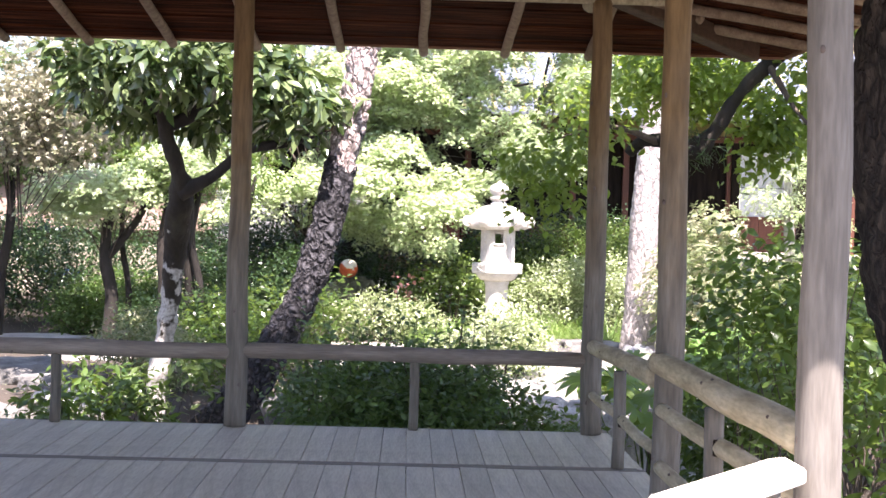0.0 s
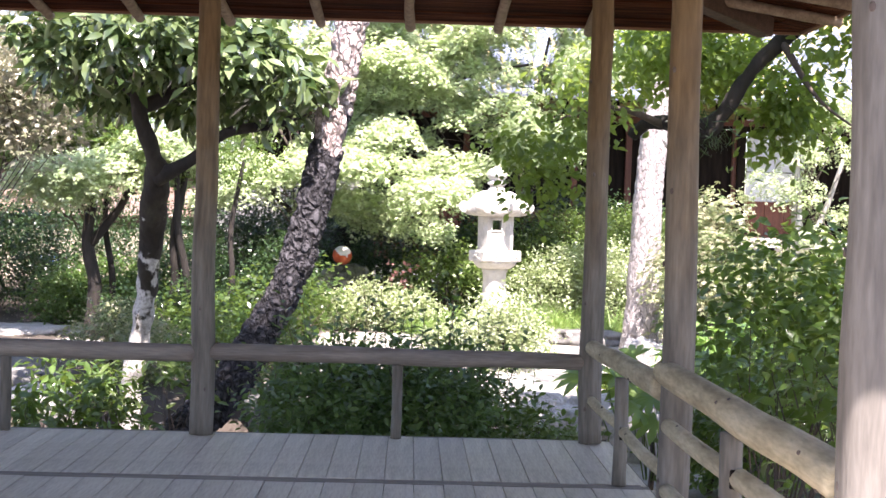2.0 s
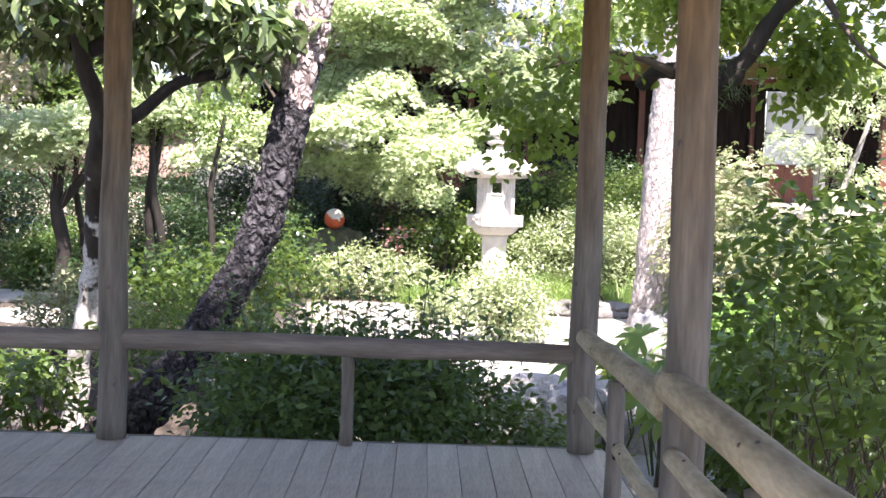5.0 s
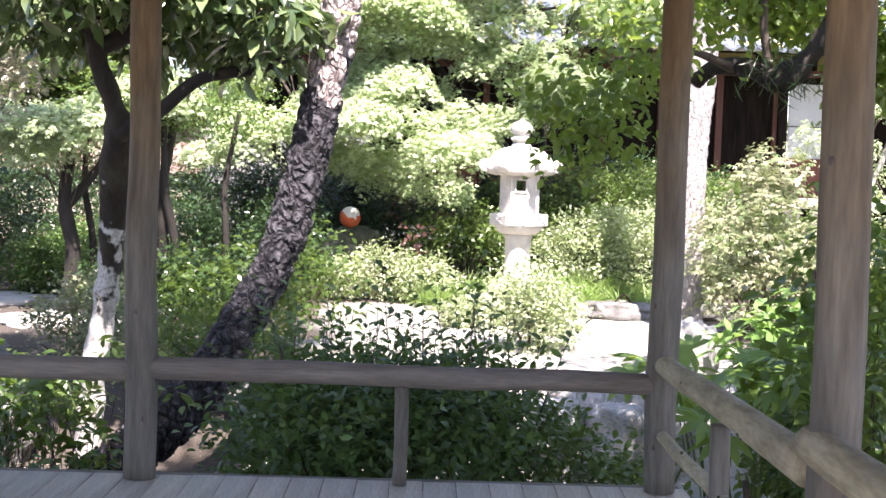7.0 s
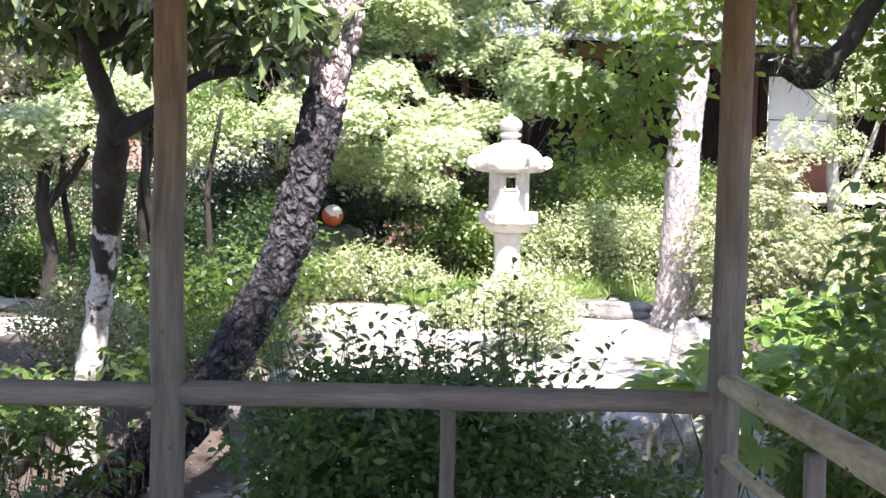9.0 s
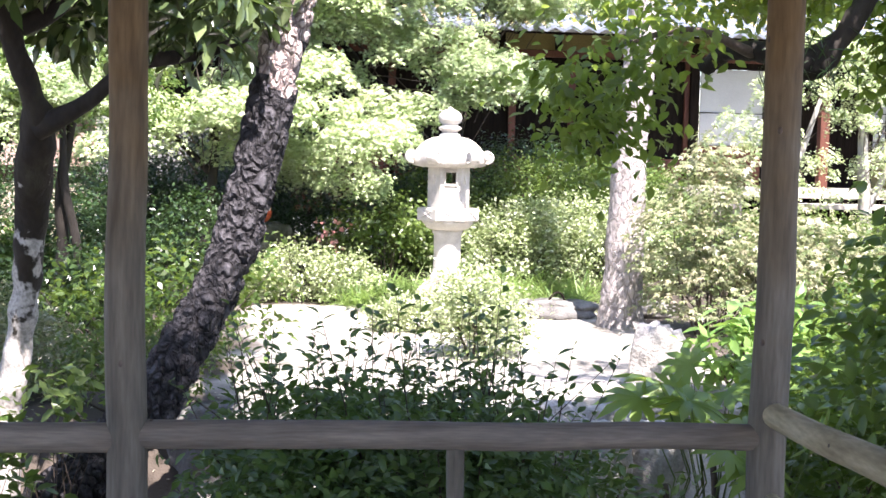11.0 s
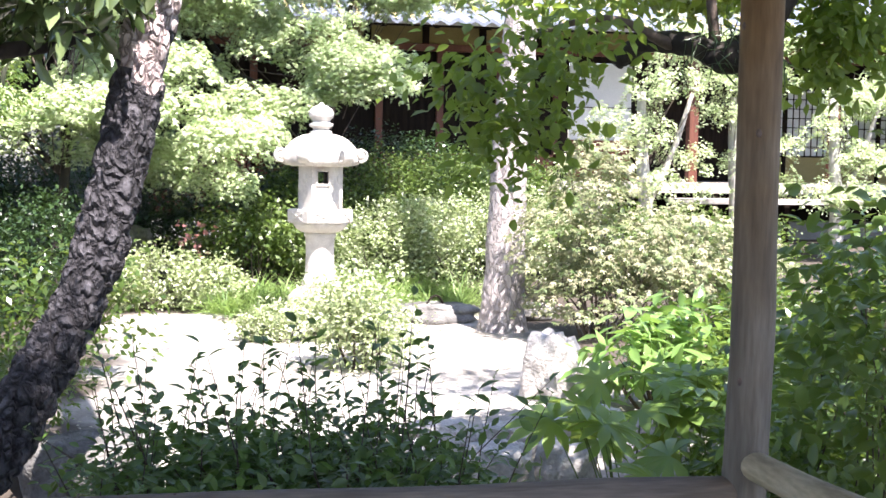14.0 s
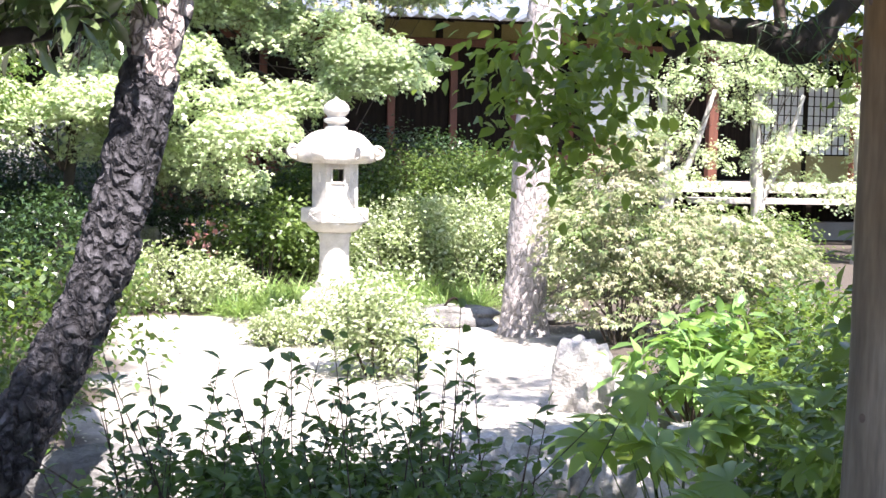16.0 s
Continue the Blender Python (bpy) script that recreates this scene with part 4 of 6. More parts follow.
# tiles: rows of curved pans, far off
TV, TF = [], []
for r in range(15):
    for c in range(74):
        x0, y0 = -4.4 + c * 0.28, EY - 0.06 + r * 0.34
        z0 = EZ + 0.07 + (y0 - EY) * 0.40
        o = len(TV)
        for dy, dz in ((0, 0.03), (0.38, 0.03 + 0.38 * 0.34)):
            for k in range(5):
                TV.append((x0 + k * 0.07, y0 + dy, z0 + dz + 0.035 * math.cos(k * math.pi / 2) - 0.02))
        TV += [(x0 + k * 0.07, y0, z0 + 0.035 * math.cos(k * math.pi / 2) - 0.05) for k in range(5)]
        for k in range(4):
            TF.append((o + k, o + k + 1, o + 6 + k, o + 5 + k))
            TF.append((o + 10 + k, o + 11 + k, o + 1 + k, o + k))
tagged(mesh_object("tiles", TV, TF, tile_blue, hroof), kind="stuff")

# ---- garden wall and neighbour, far left ----
gwall = thing("garden_wall", (0, 0, 0), "ochre plaster garden wall with a reddish band and dark cap", "wall", kind="structure")
part("lower_wall", box(-22, 17.0, -0.5, -4.6, 17.25, 0.75, 0), plaster_tan, gwall)
part("cap_beam", box(-22, 16.94, 0.75, -4.6, 17.3, 0.92, 0.01), house_dark, gwall)
part("upper_wall", box(-22, 17.03, 0.92, -4.6, 17.2, 1.75, 0), plaster_red, gwall)
part("coping", box(-22, 16.85, 1.75, -4.6, 17.4, 1.9, 0.02), house_dark, gwall)
part("grey_wall", box(-4.55, 16.6, -0.5, -1.6, 16.8, 1.7, 0), plaster_grey, gwall)
sign = thing("sign_board", (-6.9, 15.2, -0.42), "low white board with a blue band standing by the wall", "sign")
part("board", box(-0.34, -0.02, 0.42, 0.34, 0.0, 0.68, 0.004), sign_white, sign)
part("band", box(-0.33, -0.028, 0.56, 0.33, -0.022, 0.665, 0), sign_blue, sign)
for s in (-0.28, 0.28):
    part("leg", box(s - 0.02, 0.0, 0.0, s + 0.02, 0.03, 0.66, 0.003), house_pale, sign)

# ---- pines ----
pine = thing("leaning_pine", (-2.95, 3.5, GZ - 0.05), "leaning pine trunk with plated bark, dark below and painted sunlit-pale above", "tree")
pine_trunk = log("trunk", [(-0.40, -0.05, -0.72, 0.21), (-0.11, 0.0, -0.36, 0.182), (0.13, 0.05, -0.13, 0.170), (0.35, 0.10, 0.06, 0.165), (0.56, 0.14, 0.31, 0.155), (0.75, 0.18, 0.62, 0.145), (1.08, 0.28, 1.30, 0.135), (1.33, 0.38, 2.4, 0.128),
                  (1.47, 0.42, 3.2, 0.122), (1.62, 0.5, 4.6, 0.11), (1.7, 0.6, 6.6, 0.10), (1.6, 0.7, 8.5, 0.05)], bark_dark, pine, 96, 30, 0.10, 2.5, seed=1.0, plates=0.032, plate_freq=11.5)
# above a ragged height the sunlit look is put into the bark colour
pine_trunk.data.materials.append(bark_flaky_lit)
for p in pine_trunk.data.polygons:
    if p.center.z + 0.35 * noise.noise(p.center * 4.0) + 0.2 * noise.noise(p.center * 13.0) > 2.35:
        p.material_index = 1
crown("needles", [(1.6, 0.6, 7.8, 1.6, 1.5, 0.7), (1.0, 1.4, 9.0, 1.3, 1.3, 0.6)], lf_mid, pine, 31, 500, 26, 0.13, 0.03, 0.14, droop=-0.3)
pine2 = thing("pale_pine", (2.03, 10.0, GZ - 0.03), "straight pine with pale sunlit flaking bark", "tree")
log("trunk", [(0, 0, -0.1, 0.31), (0, 0, 0.12, 0.25), (0.01, 0, 0.5, 0.215), (0.02, 0, 1.2, 0.195), (0.05, 0, 2.2, 0.18), (0.12, 0, 3.2, 0.17), (0.2, 0.1, 5, 0.14), (0.3, 0.1, 8, 0.08)],
    bark_pale, pine2, 56, 22, 0.10, 2.5, seed=5.0, plates=0.014, plate_freq=13)
crown("needles", [(0.4, 0.2, 7.6, 1.5, 1.4, 0.6), (-0.4, 0.8, 8.5, 1.2, 1.2, 0.6)], lf_mid, pine2, 32, 400, 26, 0.13, 0.03, 0.14, droop=-0.3)

# ---- broad-leaved tree with the lichened trunk ----
tree = thing("broadleaf_tree", (-3.2, 4.1, GZ - 0.03), "small broad-leaved tree with lichen-pale lower trunk and long glossy leaves", "tree")
trunk = log("trunk", [(-0.06, 0.1, -0.6, 0.12), (-0.05, 0.1, -0.1, 0.095), (-0.02, 0.1, 0.3, 0.085), (0.08, 0.05, 0.95, 0.085), (0.14, -0.05, 1.45, 0.10), (0.22, -0.3, 1.95, 0.105), (0.20, -0.4, 2.15, 0.07),
              (0.10, -0.5, 2.55, 0.06), (0.05, -0.5, 3.2, 0.04), (0.1, -0.5, 3.9, 0.02)], bark_lichen, tree, 40, 24, 0.32, 6.5, seed=2.0, label="dark trunk with white lichen patches on its lower half")
log("limb", [(0.22, -0.35, 1.95, 0.07), (0.5, -0.42, 2.1, 0.05), (0.78, -0.45, 2.32, 0.042), (1.15, -0.45, 2.40, 0.035), (1.4, -0.4, 2.5, 0.02)], bark_brown, tree, 14, 6, 0.14, 6)
log("limb", [(0.12, -0.45, 2.5, 0.06), (0.35, -0.5, 2.62, 0.055), (0.52, -0.52, 2.85, 0.05), (0.5, -0.55, 3.3, 0.03)], bark_brown, tree, 14, 6, 0.14, 6)
log("limb", [(0.08, -0.5, 2.6, 0.05), (-0.3, -0.5, 2.9, 0.035), (-0.7, -0.5, 3.1, 0.02)], bark_brown, tree, 12, 6, 0.14, 6)
crown("leaves", [(-0.4, -0.7, 3.05, 0.36, 0.4, 0.28), (0.15, -0.75, 3.0, 0.55, 0.45, 0.3), (0.75, -0.6, 2.95, 0.5, 0.4, 0.3), (1.2, -0.45, 2.75, 0.35, 0.35, 0.35), (0.4, 0.3, 3.7, 0.9, 0.6, 0.4), (0.6, 0.1, 2.75, 0.7, 0.4, 0.35), (-0.3, 0.2, 2.85, 0.6, 0.4, 0.35)],
      lf_cherry, tree, 41, 520, 10, 0.165, 0.20, 0.06, droop=0.45, rich=True, bend=0.25, tilt=0.75)

# ---- maples ----


def maple(name, at, lobes, mat, label, seed, trunk, clusters, size=0.055, leaves=22, layered=0.65, trunk_mat=None, spread=0.15, fan=MAPLE[1:4], pads=0, reach=0.24):
    ob = thing(name, at, label, "tree")
    for i, pts in enumerate(trunk):
        log("trunk" if i == 0 else "limb", [(pts[0][0], pts[0][1], -0.5, pts[0][3])] + pts if i == 0 else pts, trunk_mat or bark_brown, ob, 14, 5, 0.12, 5, seed + i)
    rng = np.random.default_rng(seed)
    ends, _ = lobe_points(rng, lobes, 26, 0.3)
    top = np.array(trunk[0][-1][:3])
    tw = [top * h + (e - top * h) * 0.15 for e, h in zip(ends, rng.uniform(0.45, 1.0, 26))]
    twigs("branch", tw, ends, 0.010, twig_bark, ob, seed)
    if pads:
        spray_crown("leaves", scatter_lobes(seed, lobes, pads * len(lobes), 0.18, 0.42, 0.60), mat, ob, seed, clusters, leaves, size, reach=reach)
    else:
        crown("leaves", scatter_lobes(seed, lobes, 13 * len(lobes), 0.20, 0.46, 0.6), mat, ob, seed, clusters, leaves, size, 0.16, spread * 0.7, fan, shell=0.35, layered=layered, droop=0.15, tilt=0.55, bend=0.1)
    return ob


T1 = [(0, 0, -0.1, 0.09), (0.05, 0, 0.8, 0.07), (0.15, 0.05, 1.6, 0.06), (0.1, 0.1, 2.6, 0.045)]
maple("maple", (-0.6, 13.6, -0.45), [(-0.75, -1.8, 1.65, 0.5, 0.4, 0.4), (-0.3, -1.5, 1.95, 0.5, 0.4, 0.35), (-0.9, -1.2, 2.2, 0.6, 0.5, 0.35), (-1.1, -0.4, 1.85, 0.75, 0.6, 0.42), (-0.35, -0.5, 1.75, 0.55, 0.5, 0.35), (-0.9, -0.3, 2.6, 0.9, 0.7, 0.35), (1.15, -0.2, 2.4, 0.95, 0.8, 0.45), (0.2, 0, 3.45, 1.4, 1.0, 0.5), (0.8, 0, 2.95, 0.55, 0.5, 0.35), (-1.0, 0.1, 3.05, 0.5, 0.5, 0.32), (-0.45, -0.3, 3.6, 0.8, 0.6, 0.32),
      (1.7, -0.2, 3.0, 1.0, 0.8, 0.45), (0.1, 0.2, 4.3, 1.6, 1.1, 0.6), (1.8, 0.2, 4.2, 1.2, 1.0, 0.5), (-1.0, 0.2, 5.0, 1.6, 1.0, 0.7), (1.0, 0.3, 5.4, 1.8, 1.0, 0.7)], lf_maple_pale, "spreading maple with bright yellow-green layered foliage", 51,
      [[(-1.95, 0.9, -0.1, 0.24), (-1.5, 0.9, 0.95, 0.185), (-1.0, 0.8, 2.05, 0.155), (-0.52, 0.7, 3.1, 0.135), (-0.42, 0.6, 4.2, 0.10)], [(-0.46, 0.7, 3.3, 0.055), (-0.2, 0.6, 3.05, 0.045), (0.05, 0.4, 2.72, 0.035), (0.5, 0, 2.5, 0.02)],
       [(-1.1, 0.8, 1.9, 0.06), (-1.1, 0.2, 2.2, 0.04), (-0.9, -0.8, 2.1, 0.02)], [(-0.5, 0.7, 3.2, 0.06), (0.4, 0.2, 3.7, 0.04), (1.4, 0, 3.9, 0.02)]], 3800, 0.060, 24, pads=6, reach=0.22)
maple("maple", (-2.7, 12.9, -0.45), [(-0.5, -0.3, 2.05, 0.8, 0.6, 0.4), (0.3, -0.2, 2.35, 0.7, 0.6, 0.4), (0.3, -0.2, 2.8, 0.9, 0.7, 0.4), (-0.9, 0, 3.2, 1.1, 0.9, 0.5), (0.5, 0, 3.9, 1.3, 1.0, 0.5), (-0.8, 0.2, 4.6, 1.4, 1.0, 0.6), (0.6, 0.2, 5.4, 1.4, 1.0, 0.6)],
      lf_maple_pale, "light-green maple with layered foliage", 52, [T1, [(0.1, 0.05, 1.4, 0.05), (-0.6, 0, 2.1, 0.03)]], 1900, 0.060, 24, pads=6, reach=0.21)
maple("maple", (0.6, 14.4, -0.4), [(0.7, 0, 3.3, 0.8, 0.8, 0.35), (-0.9, 0, 3.9, 1.2, 0.9, 0.5), (0.9, 0.1, 4.1, 1.2, 0.9, 0.5), (0.2, 0.2, 4.9, 1.6, 1.0, 0.6), (2.4, 0.3, 5.0, 1.2, 0.9, 0.5)], lf_maple_pale,
      "maple reaching over the house eaves", 57, [T1, [(0.1, 0.1, 2.4, 0.04), (0.4, 0.1, 3.4, 0.03), (0.6, 0.1, 4.4, 0.02)]], 1350, 0.060, 22, pads=6, reach=0.21)
# crown stays above the view; the tree is added for its shade
maple("shade_tree", (-7.2, 6.6, -0.5), [(0.6, 0, 6.3, 1.6, 1.5, 0.7), (-0.8, 0.6, 6.8, 1.5, 1.4, 0.7), (0.8, 1.4, 7.0, 1.5, 1.3, 0.7), (1.9, 0.8, 6.6, 1.2, 1.2, 0.6)], lf_mid,
      "unseen tall tree added to shade the far path", 58, [[(0, 0, -0.1, 0.2), (0, 0, 2.5, 0.17), (0.1, 0, 5.2, 0.12), (0.2, 0.2, 6.8, 0.06)]], 900, 0.14, 12, 0.3, spread=0.22)
maple("maple", (-5.1, 9.9, -0.5), [(-0.35, -0.2, 2.0, 0.55, 0.5, 0.25), (0.3, -0.1, 2.05, 0.55, 0.5, 0.25), (0.9, 0.1, 2.3, 0.5, 0.5, 0.25)],
      lf_maple_pale, "low maple with pale green layered foliage", 53, [[(0.15, 0, -0.1, 0.10), (0.2, 0, 0.6, 0.085), (0.1, 0, 1.2, 0.075), (0.2, 0, 2.0, 0.05)],
      [(0.12, 0, 1.1, 0.06), (0.5, 0, 1.6, 0.045), (0.75, 0, 2.1, 0.03)]], 760, 0.058, 22, pads=7, reach=0.2)
maple("maple", (-6.6, 10.6, -0.5), [(0.2, -0.2, 2.3, 0.8, 0.6, 0.35), (-0.8, 0, 2.6, 0.9, 0.7, 0.4), (0.6, 0.3, 3.0, 0.9, 0.7, 0.4)], lf_maple, "maple with sunlit green foliage", 54,
      [T1], 760, 0.06, 22, pads=6, reach=0.2)
maple("pinkish_tree", (-4.6, 5.5, -0.5), [(-0.1, -0.3, 2.45, 0.55, 0.5, 0.35), (0.3, -0.2, 2.75, 0.5, 0.5, 0.35), (-0.6, 0, 2.75, 0.6, 0.5, 0.4), (0.2, 0.2, 3.3, 0.9, 0.7, 0.4)], lf_pink,
      "small tree with bleached pinkish-green narrow leaves", 55, [[(-1.0, 0, -0.1, 0.08), (-0.9, 0, 1.2, 0.06), (-0.5, 0, 2.4, 0.04)]], 620, 0.06, 16, 0.2, bark_white)
for i, (x, y, s) in enumerate(((5.5, 15.0, 1.0), (7.4, 16.0, 1.0), (8.8, 15.4, 0.9))):
    maple("slender_tree", (x, y, -0.4), [(-0.3, 0, 2.3 * s, 0.5, 0.5, 0.3), (0.4, 0, 1.9 * s, 0.55, 0.5, 0.3), (0.1, 0, 2.9 * s, 0.6, 0.5, 0.35), (0.6, 0.1, 3.4 * s, 0.8, 0.6, 0.4), (0.2, -0.1, 1.35 * s, 0.6, 0.4, 0.2)], lf_maple_pale,
          "slender pale-barked tree with fine light leaves", 56 + i, [[(0, 0, -0.1, 0.13), (0.02, 0, 0.8, 0.11), (-0.05, 0, 1.6, 0.09), (-0.1, 0, 2.6, 0.06)],
          [(0.02, 0, 0.9, 0.06), (0.4, 0, 1.7, 0.045), (0.7, 0, 2.6, 0.03)]], 380, 0.046, 22, 0.4, bark_white, pads=4, reach=0.18)

# ---- overhanging tree at the side ----
side = thing("overhanging_tree", (2.9, 1.9, GZ - 0.03), "dark-barked tree reaching a crooked limb over the garden", "tree")
log("trunk", [(0, 0, -0.1, 0.26), (0, 0, 1, 0.22), (-0.1, 0.1, 2.6, 0.2), (-0.3, 0.2, 4.2, 0.16), (-0.4, 0.2, 6, 0.1)], bark_brown, side, 24, 8, 0.12, 3)
log("limb", [(-0.15, 0.1, 3.65, 0.10), (-0.75, 0.35, 3.45, 0.07), (-1.2, 0.5, 3.10, 0.056), (-1.46, 0.54, 2.84, 0.05), (-1.68, 0.58, 2.50, 0.056), (-1.84, 0.62, 2.36, 0.075), (-1.98, 0.72, 2.42, 0.056),
             (-2.14, 0.95, 2.44, 0.045), (-2.22, 1.1, 2.36, 0.04)], bark_brown, side, 30, 12, 0.30, 7, plates=0.010, plate_freq=16)
rng = np.random.default_rng(17)
n = 150
P = np.column_stack([rng.normal(size=n) * 0.10 - 1.82, rng.normal(size=n) * 0.06 + 0.6, rng.normal(size=n) * 0.06 + 2.38])
V, F = blade_mesh(P, np.column_stack([rng.normal(size=n) * 0.7, rng.normal(size=n) * 0.5, rng.normal(size=n)]), rng.normal(size=(n, 3)), rng.uniform(0.06, 0.2, n), 0.004, rich=True, bend=0.4)
quad_object("epiphyte", V, F, lf_dark, side, "tuft of thin rootlets and ferns on the limb", kind="stuff")
log("branch", [(-2.05, 0.8, 2.42, 0.03), (-2.45, 0.65, 2.52, 0.018), (-2.95, 0.42, 2.38, 0.008)], twig_bark, side, 8, 6, 0.1, 6)
log("branch", [(-1.9, 0.65, 2.42, 0.03), (-1.95, 0.6, 2.8, 0.02), (-1.8, 0.6, 3.3, 0.012)], twig_bark, side, 8, 6, 0.1, 6)
log("branch", [(-1.3, 0.5, 3.0, 0.03), (-1.1, 0.3, 2.6, 0.014), (-0.8, 0.2, 2.35, 0.006)], twig_bark, side, 8, 6, 0.1, 6)
crown("leaves", [(-2.85, 0.4, 2.16, 0.28, 0.3, 0.26), (-3.0, 0.4, 1.95, 0.22, 0.25, 0.20), (-3.1, 0.45, 2.28, 0.25, 0.25, 0.22), (-2.65, 0.4, 2.42, 0.3, 0.3, 0.2), (-2.5, 1.0, 2.75, 0.5, 0.4, 0.2), (-2.1, 0.7, 3.0, 0.5, 0.4, 0.25)],
      lf_over, side, 61, 190, 10, 0.070, 0.30, 0.09, droop=0.4, rich=True, shell=0.2)
# the highest lobes are unseen, added to shade the limb and dapple the earth
crown("outer_leaves", [(-1.2, 1.2, 2.9, 0.5, 0.4, 0.5), (-0.9, 1.0, 2.7, 0.45, 0.4, 0.3), (-1.5, 1.5, 3.4, 0.6, 0.5, 0.3), (-1.9, 1.6, 3.1, 0.4, 0.4, 0.3), (-0.9, 0.3, 3.0, 0.5, 0.4, 0.35), (-0.5, 0.4, 3.4, 0.8, 0.6, 0.3), (-1.2, 0.8, 3.6, 1.2, 1.0, 0.4), (-0.6, -0.6, 4.4, 1.8, 2.0, 0.7), (0.0, 1.6, 6.4, 1.1, 0.9, 0.35), (-0.9, 1.9, 6.2, 0.9, 0.8, 0.3), (-1.3, -0.7, 4.3, 1.1, 0.9, 0.5), (-1.7, -0.2, 3.9, 0.8, 0.8, 0.35)],
      lf_over, side, 62, 760, 12, 0.085, 0.30, 0.11, droop=0.4, rich=True, shell=0.3)
crown("limb_leaves", [(-1.7, 1.6, 2.95, 0.4, 0.4, 0.22), (-1.35, 1.9, 3.0, 0.4, 0.4, 0.25), (-2.0, 1.2, 2.98, 0.3, 0.3, 0.2), (-1.2, 0.8, 2.55, 0.3, 0.3, 0.3)], lf_over, side, 65, 330, 11, 0.08, 0.30, 0.10, droop=0.4, rich=True, shell=0.2)
big = thing("old_tree", (1.25, -2.6, GZ - 0.03), "thick dark-barked old tree beside the pavilion", "tree")
log("trunk", [(0.15, 0, -0.15, 0.40), (0.05, 0, 0.3, 0.30), (-0.18, 0, 1.0, 0.25), (-0.40, 0, 1.7, 0.235), (-0.45, 0, 2.4, 0.225), (-0.2, 0, 3.4, 0.21), (0.3, -0.2, 5.2, 0.17), (0.4, -0.2, 7.2, 0.1)],
    bark_old, big, 72, 26, 0.10, 3, seed=4.0, plates=0.022, plate_freq=14)
log("limb", [(-0.1, 0, 3.8, 0.13), (-0.6, 1.0, 5.3, 0.09), (-1.6, 2.2, 6.5, 0.06), (-3.2, 2.8, 6.8, 0.03)], bark_old, big, 16, 6, 0.1, 4)
# unseen lobes set towards the sun to shade the pine and hanging leaves
crown("shade_canopy", [(-2.35, 2.35, 6.8, 0.8, 0.75, 0.3), (-1.8, 2.1, 6.9, 0.75, 0.7, 0.3), (-0.55, 2.25, 6.8, 0.75, 0.6, 0.28)], lf_over, big, 64, 300, 26, 0.10, 0.3, 0.13, droop=0.3, shell=0.2)
# high crown, mostly unseen, added to keep sun off the old trunk
crown("leaves", [(1.3, 0.6, 6.4, 1.3, 1.2, 0.7), (1.3, -0.6, 7.6, 1.4, 1.3, 0.8), (0.7, -2.2, 4.9, 1.4, 1.3, 0.6), (0.9, -1.2, 4.2, 1.2, 0.9, 0.5)], lf_over, big, 63, 480, 14, 0.10, 0.3, 0.14, droop=0.4)

# ---- shrubs ----
G = GZ - 0.02
bush("evergreen_shrub", (-0.78, 1.35, G + 0.12), [(-0.72, 0, 0.40, 0.42, 0.5, 0.36), (-0.3, 0.1, 0.46, 0.55, 0.5, 0.38), (0.12, 0.05, 0.42, 0.4, 0.5, 0.34), (-0.6, 0.5, 0.38, 0.5, 0.35, 0.34), (0.0, 0.5, 0.36, 0.4, 0.35, 0.30), (-0.05, -0.5, 0.42, 0.45, 0.35, 0.34), (-0.55, -0.5, 0.40, 0.5, 0.35, 0.34)],
     lf_gloss, "dense glossy dark-green evergreen shrub growing against the pavilion", 71, clusters=1350, leaves=10, size=0.055, width=0.25, spread=0.06, shell=0.35, rich=True, droop=0.05, stems=40)
bush("loose_shrub", (-0.25, 1.35, G), [(0.0, 0, 0.32, 0.4, 0.5, 0.3), (0.25, -0.3, 0.25, 0.3, 0.4, 0.25), (-0.1, 0.4, 0.3, 0.4, 0.3, 0.25)],
     lf_mid, "loose leafy shrub at the pavilion corner", 119, clusters=330, leaves=8, size=0.055, width=0.26, spread=0.06, shell=0.4, rich=True, droop=0.05, stems=26)
# upright shoots over it
shoots = thing("upright_shoots", (-0.75, 1.45, G), "thin upright shoots with small dark leaves over the shrub", "shrub")
rng = np.random.default_rng(77)
st, en, LP, LD = [], [], [], []
for i in range(160):
    x, y = rng.uniform(-1.0, 0.42) - 0.05, rng.uniform(-0.3, 0.8)
    h = 0.66 + 0.62 * rng.random() ** 1.5 - 0.10 * abs(x)
    if i >= 157:
        x, y, h = rng.uniform(-0.45, 0.2), rng.uniform(-0.6, -0.2), rng.uniform(1.1, 1.4)
    a, e = np.array([x, y, 0.5]), np.array([x + rng.normal() * 0.12, y + rng.normal() * 0.12, h])
    st.append(a)
    en.append(e)
    for k in range(12):
        t = 0.05 + 0.95 * k / 11
        w = k * 2.4 + i
        LP.append(a + (e - a) * t)
        LD.append((math.cos(w), math.sin(w), 0.75))
twigs("stem", st, en, 0.0045, twig_bark, shoots, 3, 0.03)
LP, LD = np.array(LP), np.array(LD)
V, F = blade_mesh(LP, LD, np.tile([0.0, 0.0, 1.0], (len(LP), 1)) + rng.normal(size=(len(LP), 3)) * 0.3, 0.064 * rng.uniform(0.5, 1.25, len(LP)), 0.016, rich=True)
quad_object("leaves", V, F, lf_gloss, shoots)

# fatsia: long stalks, each with one wide palmate leaf


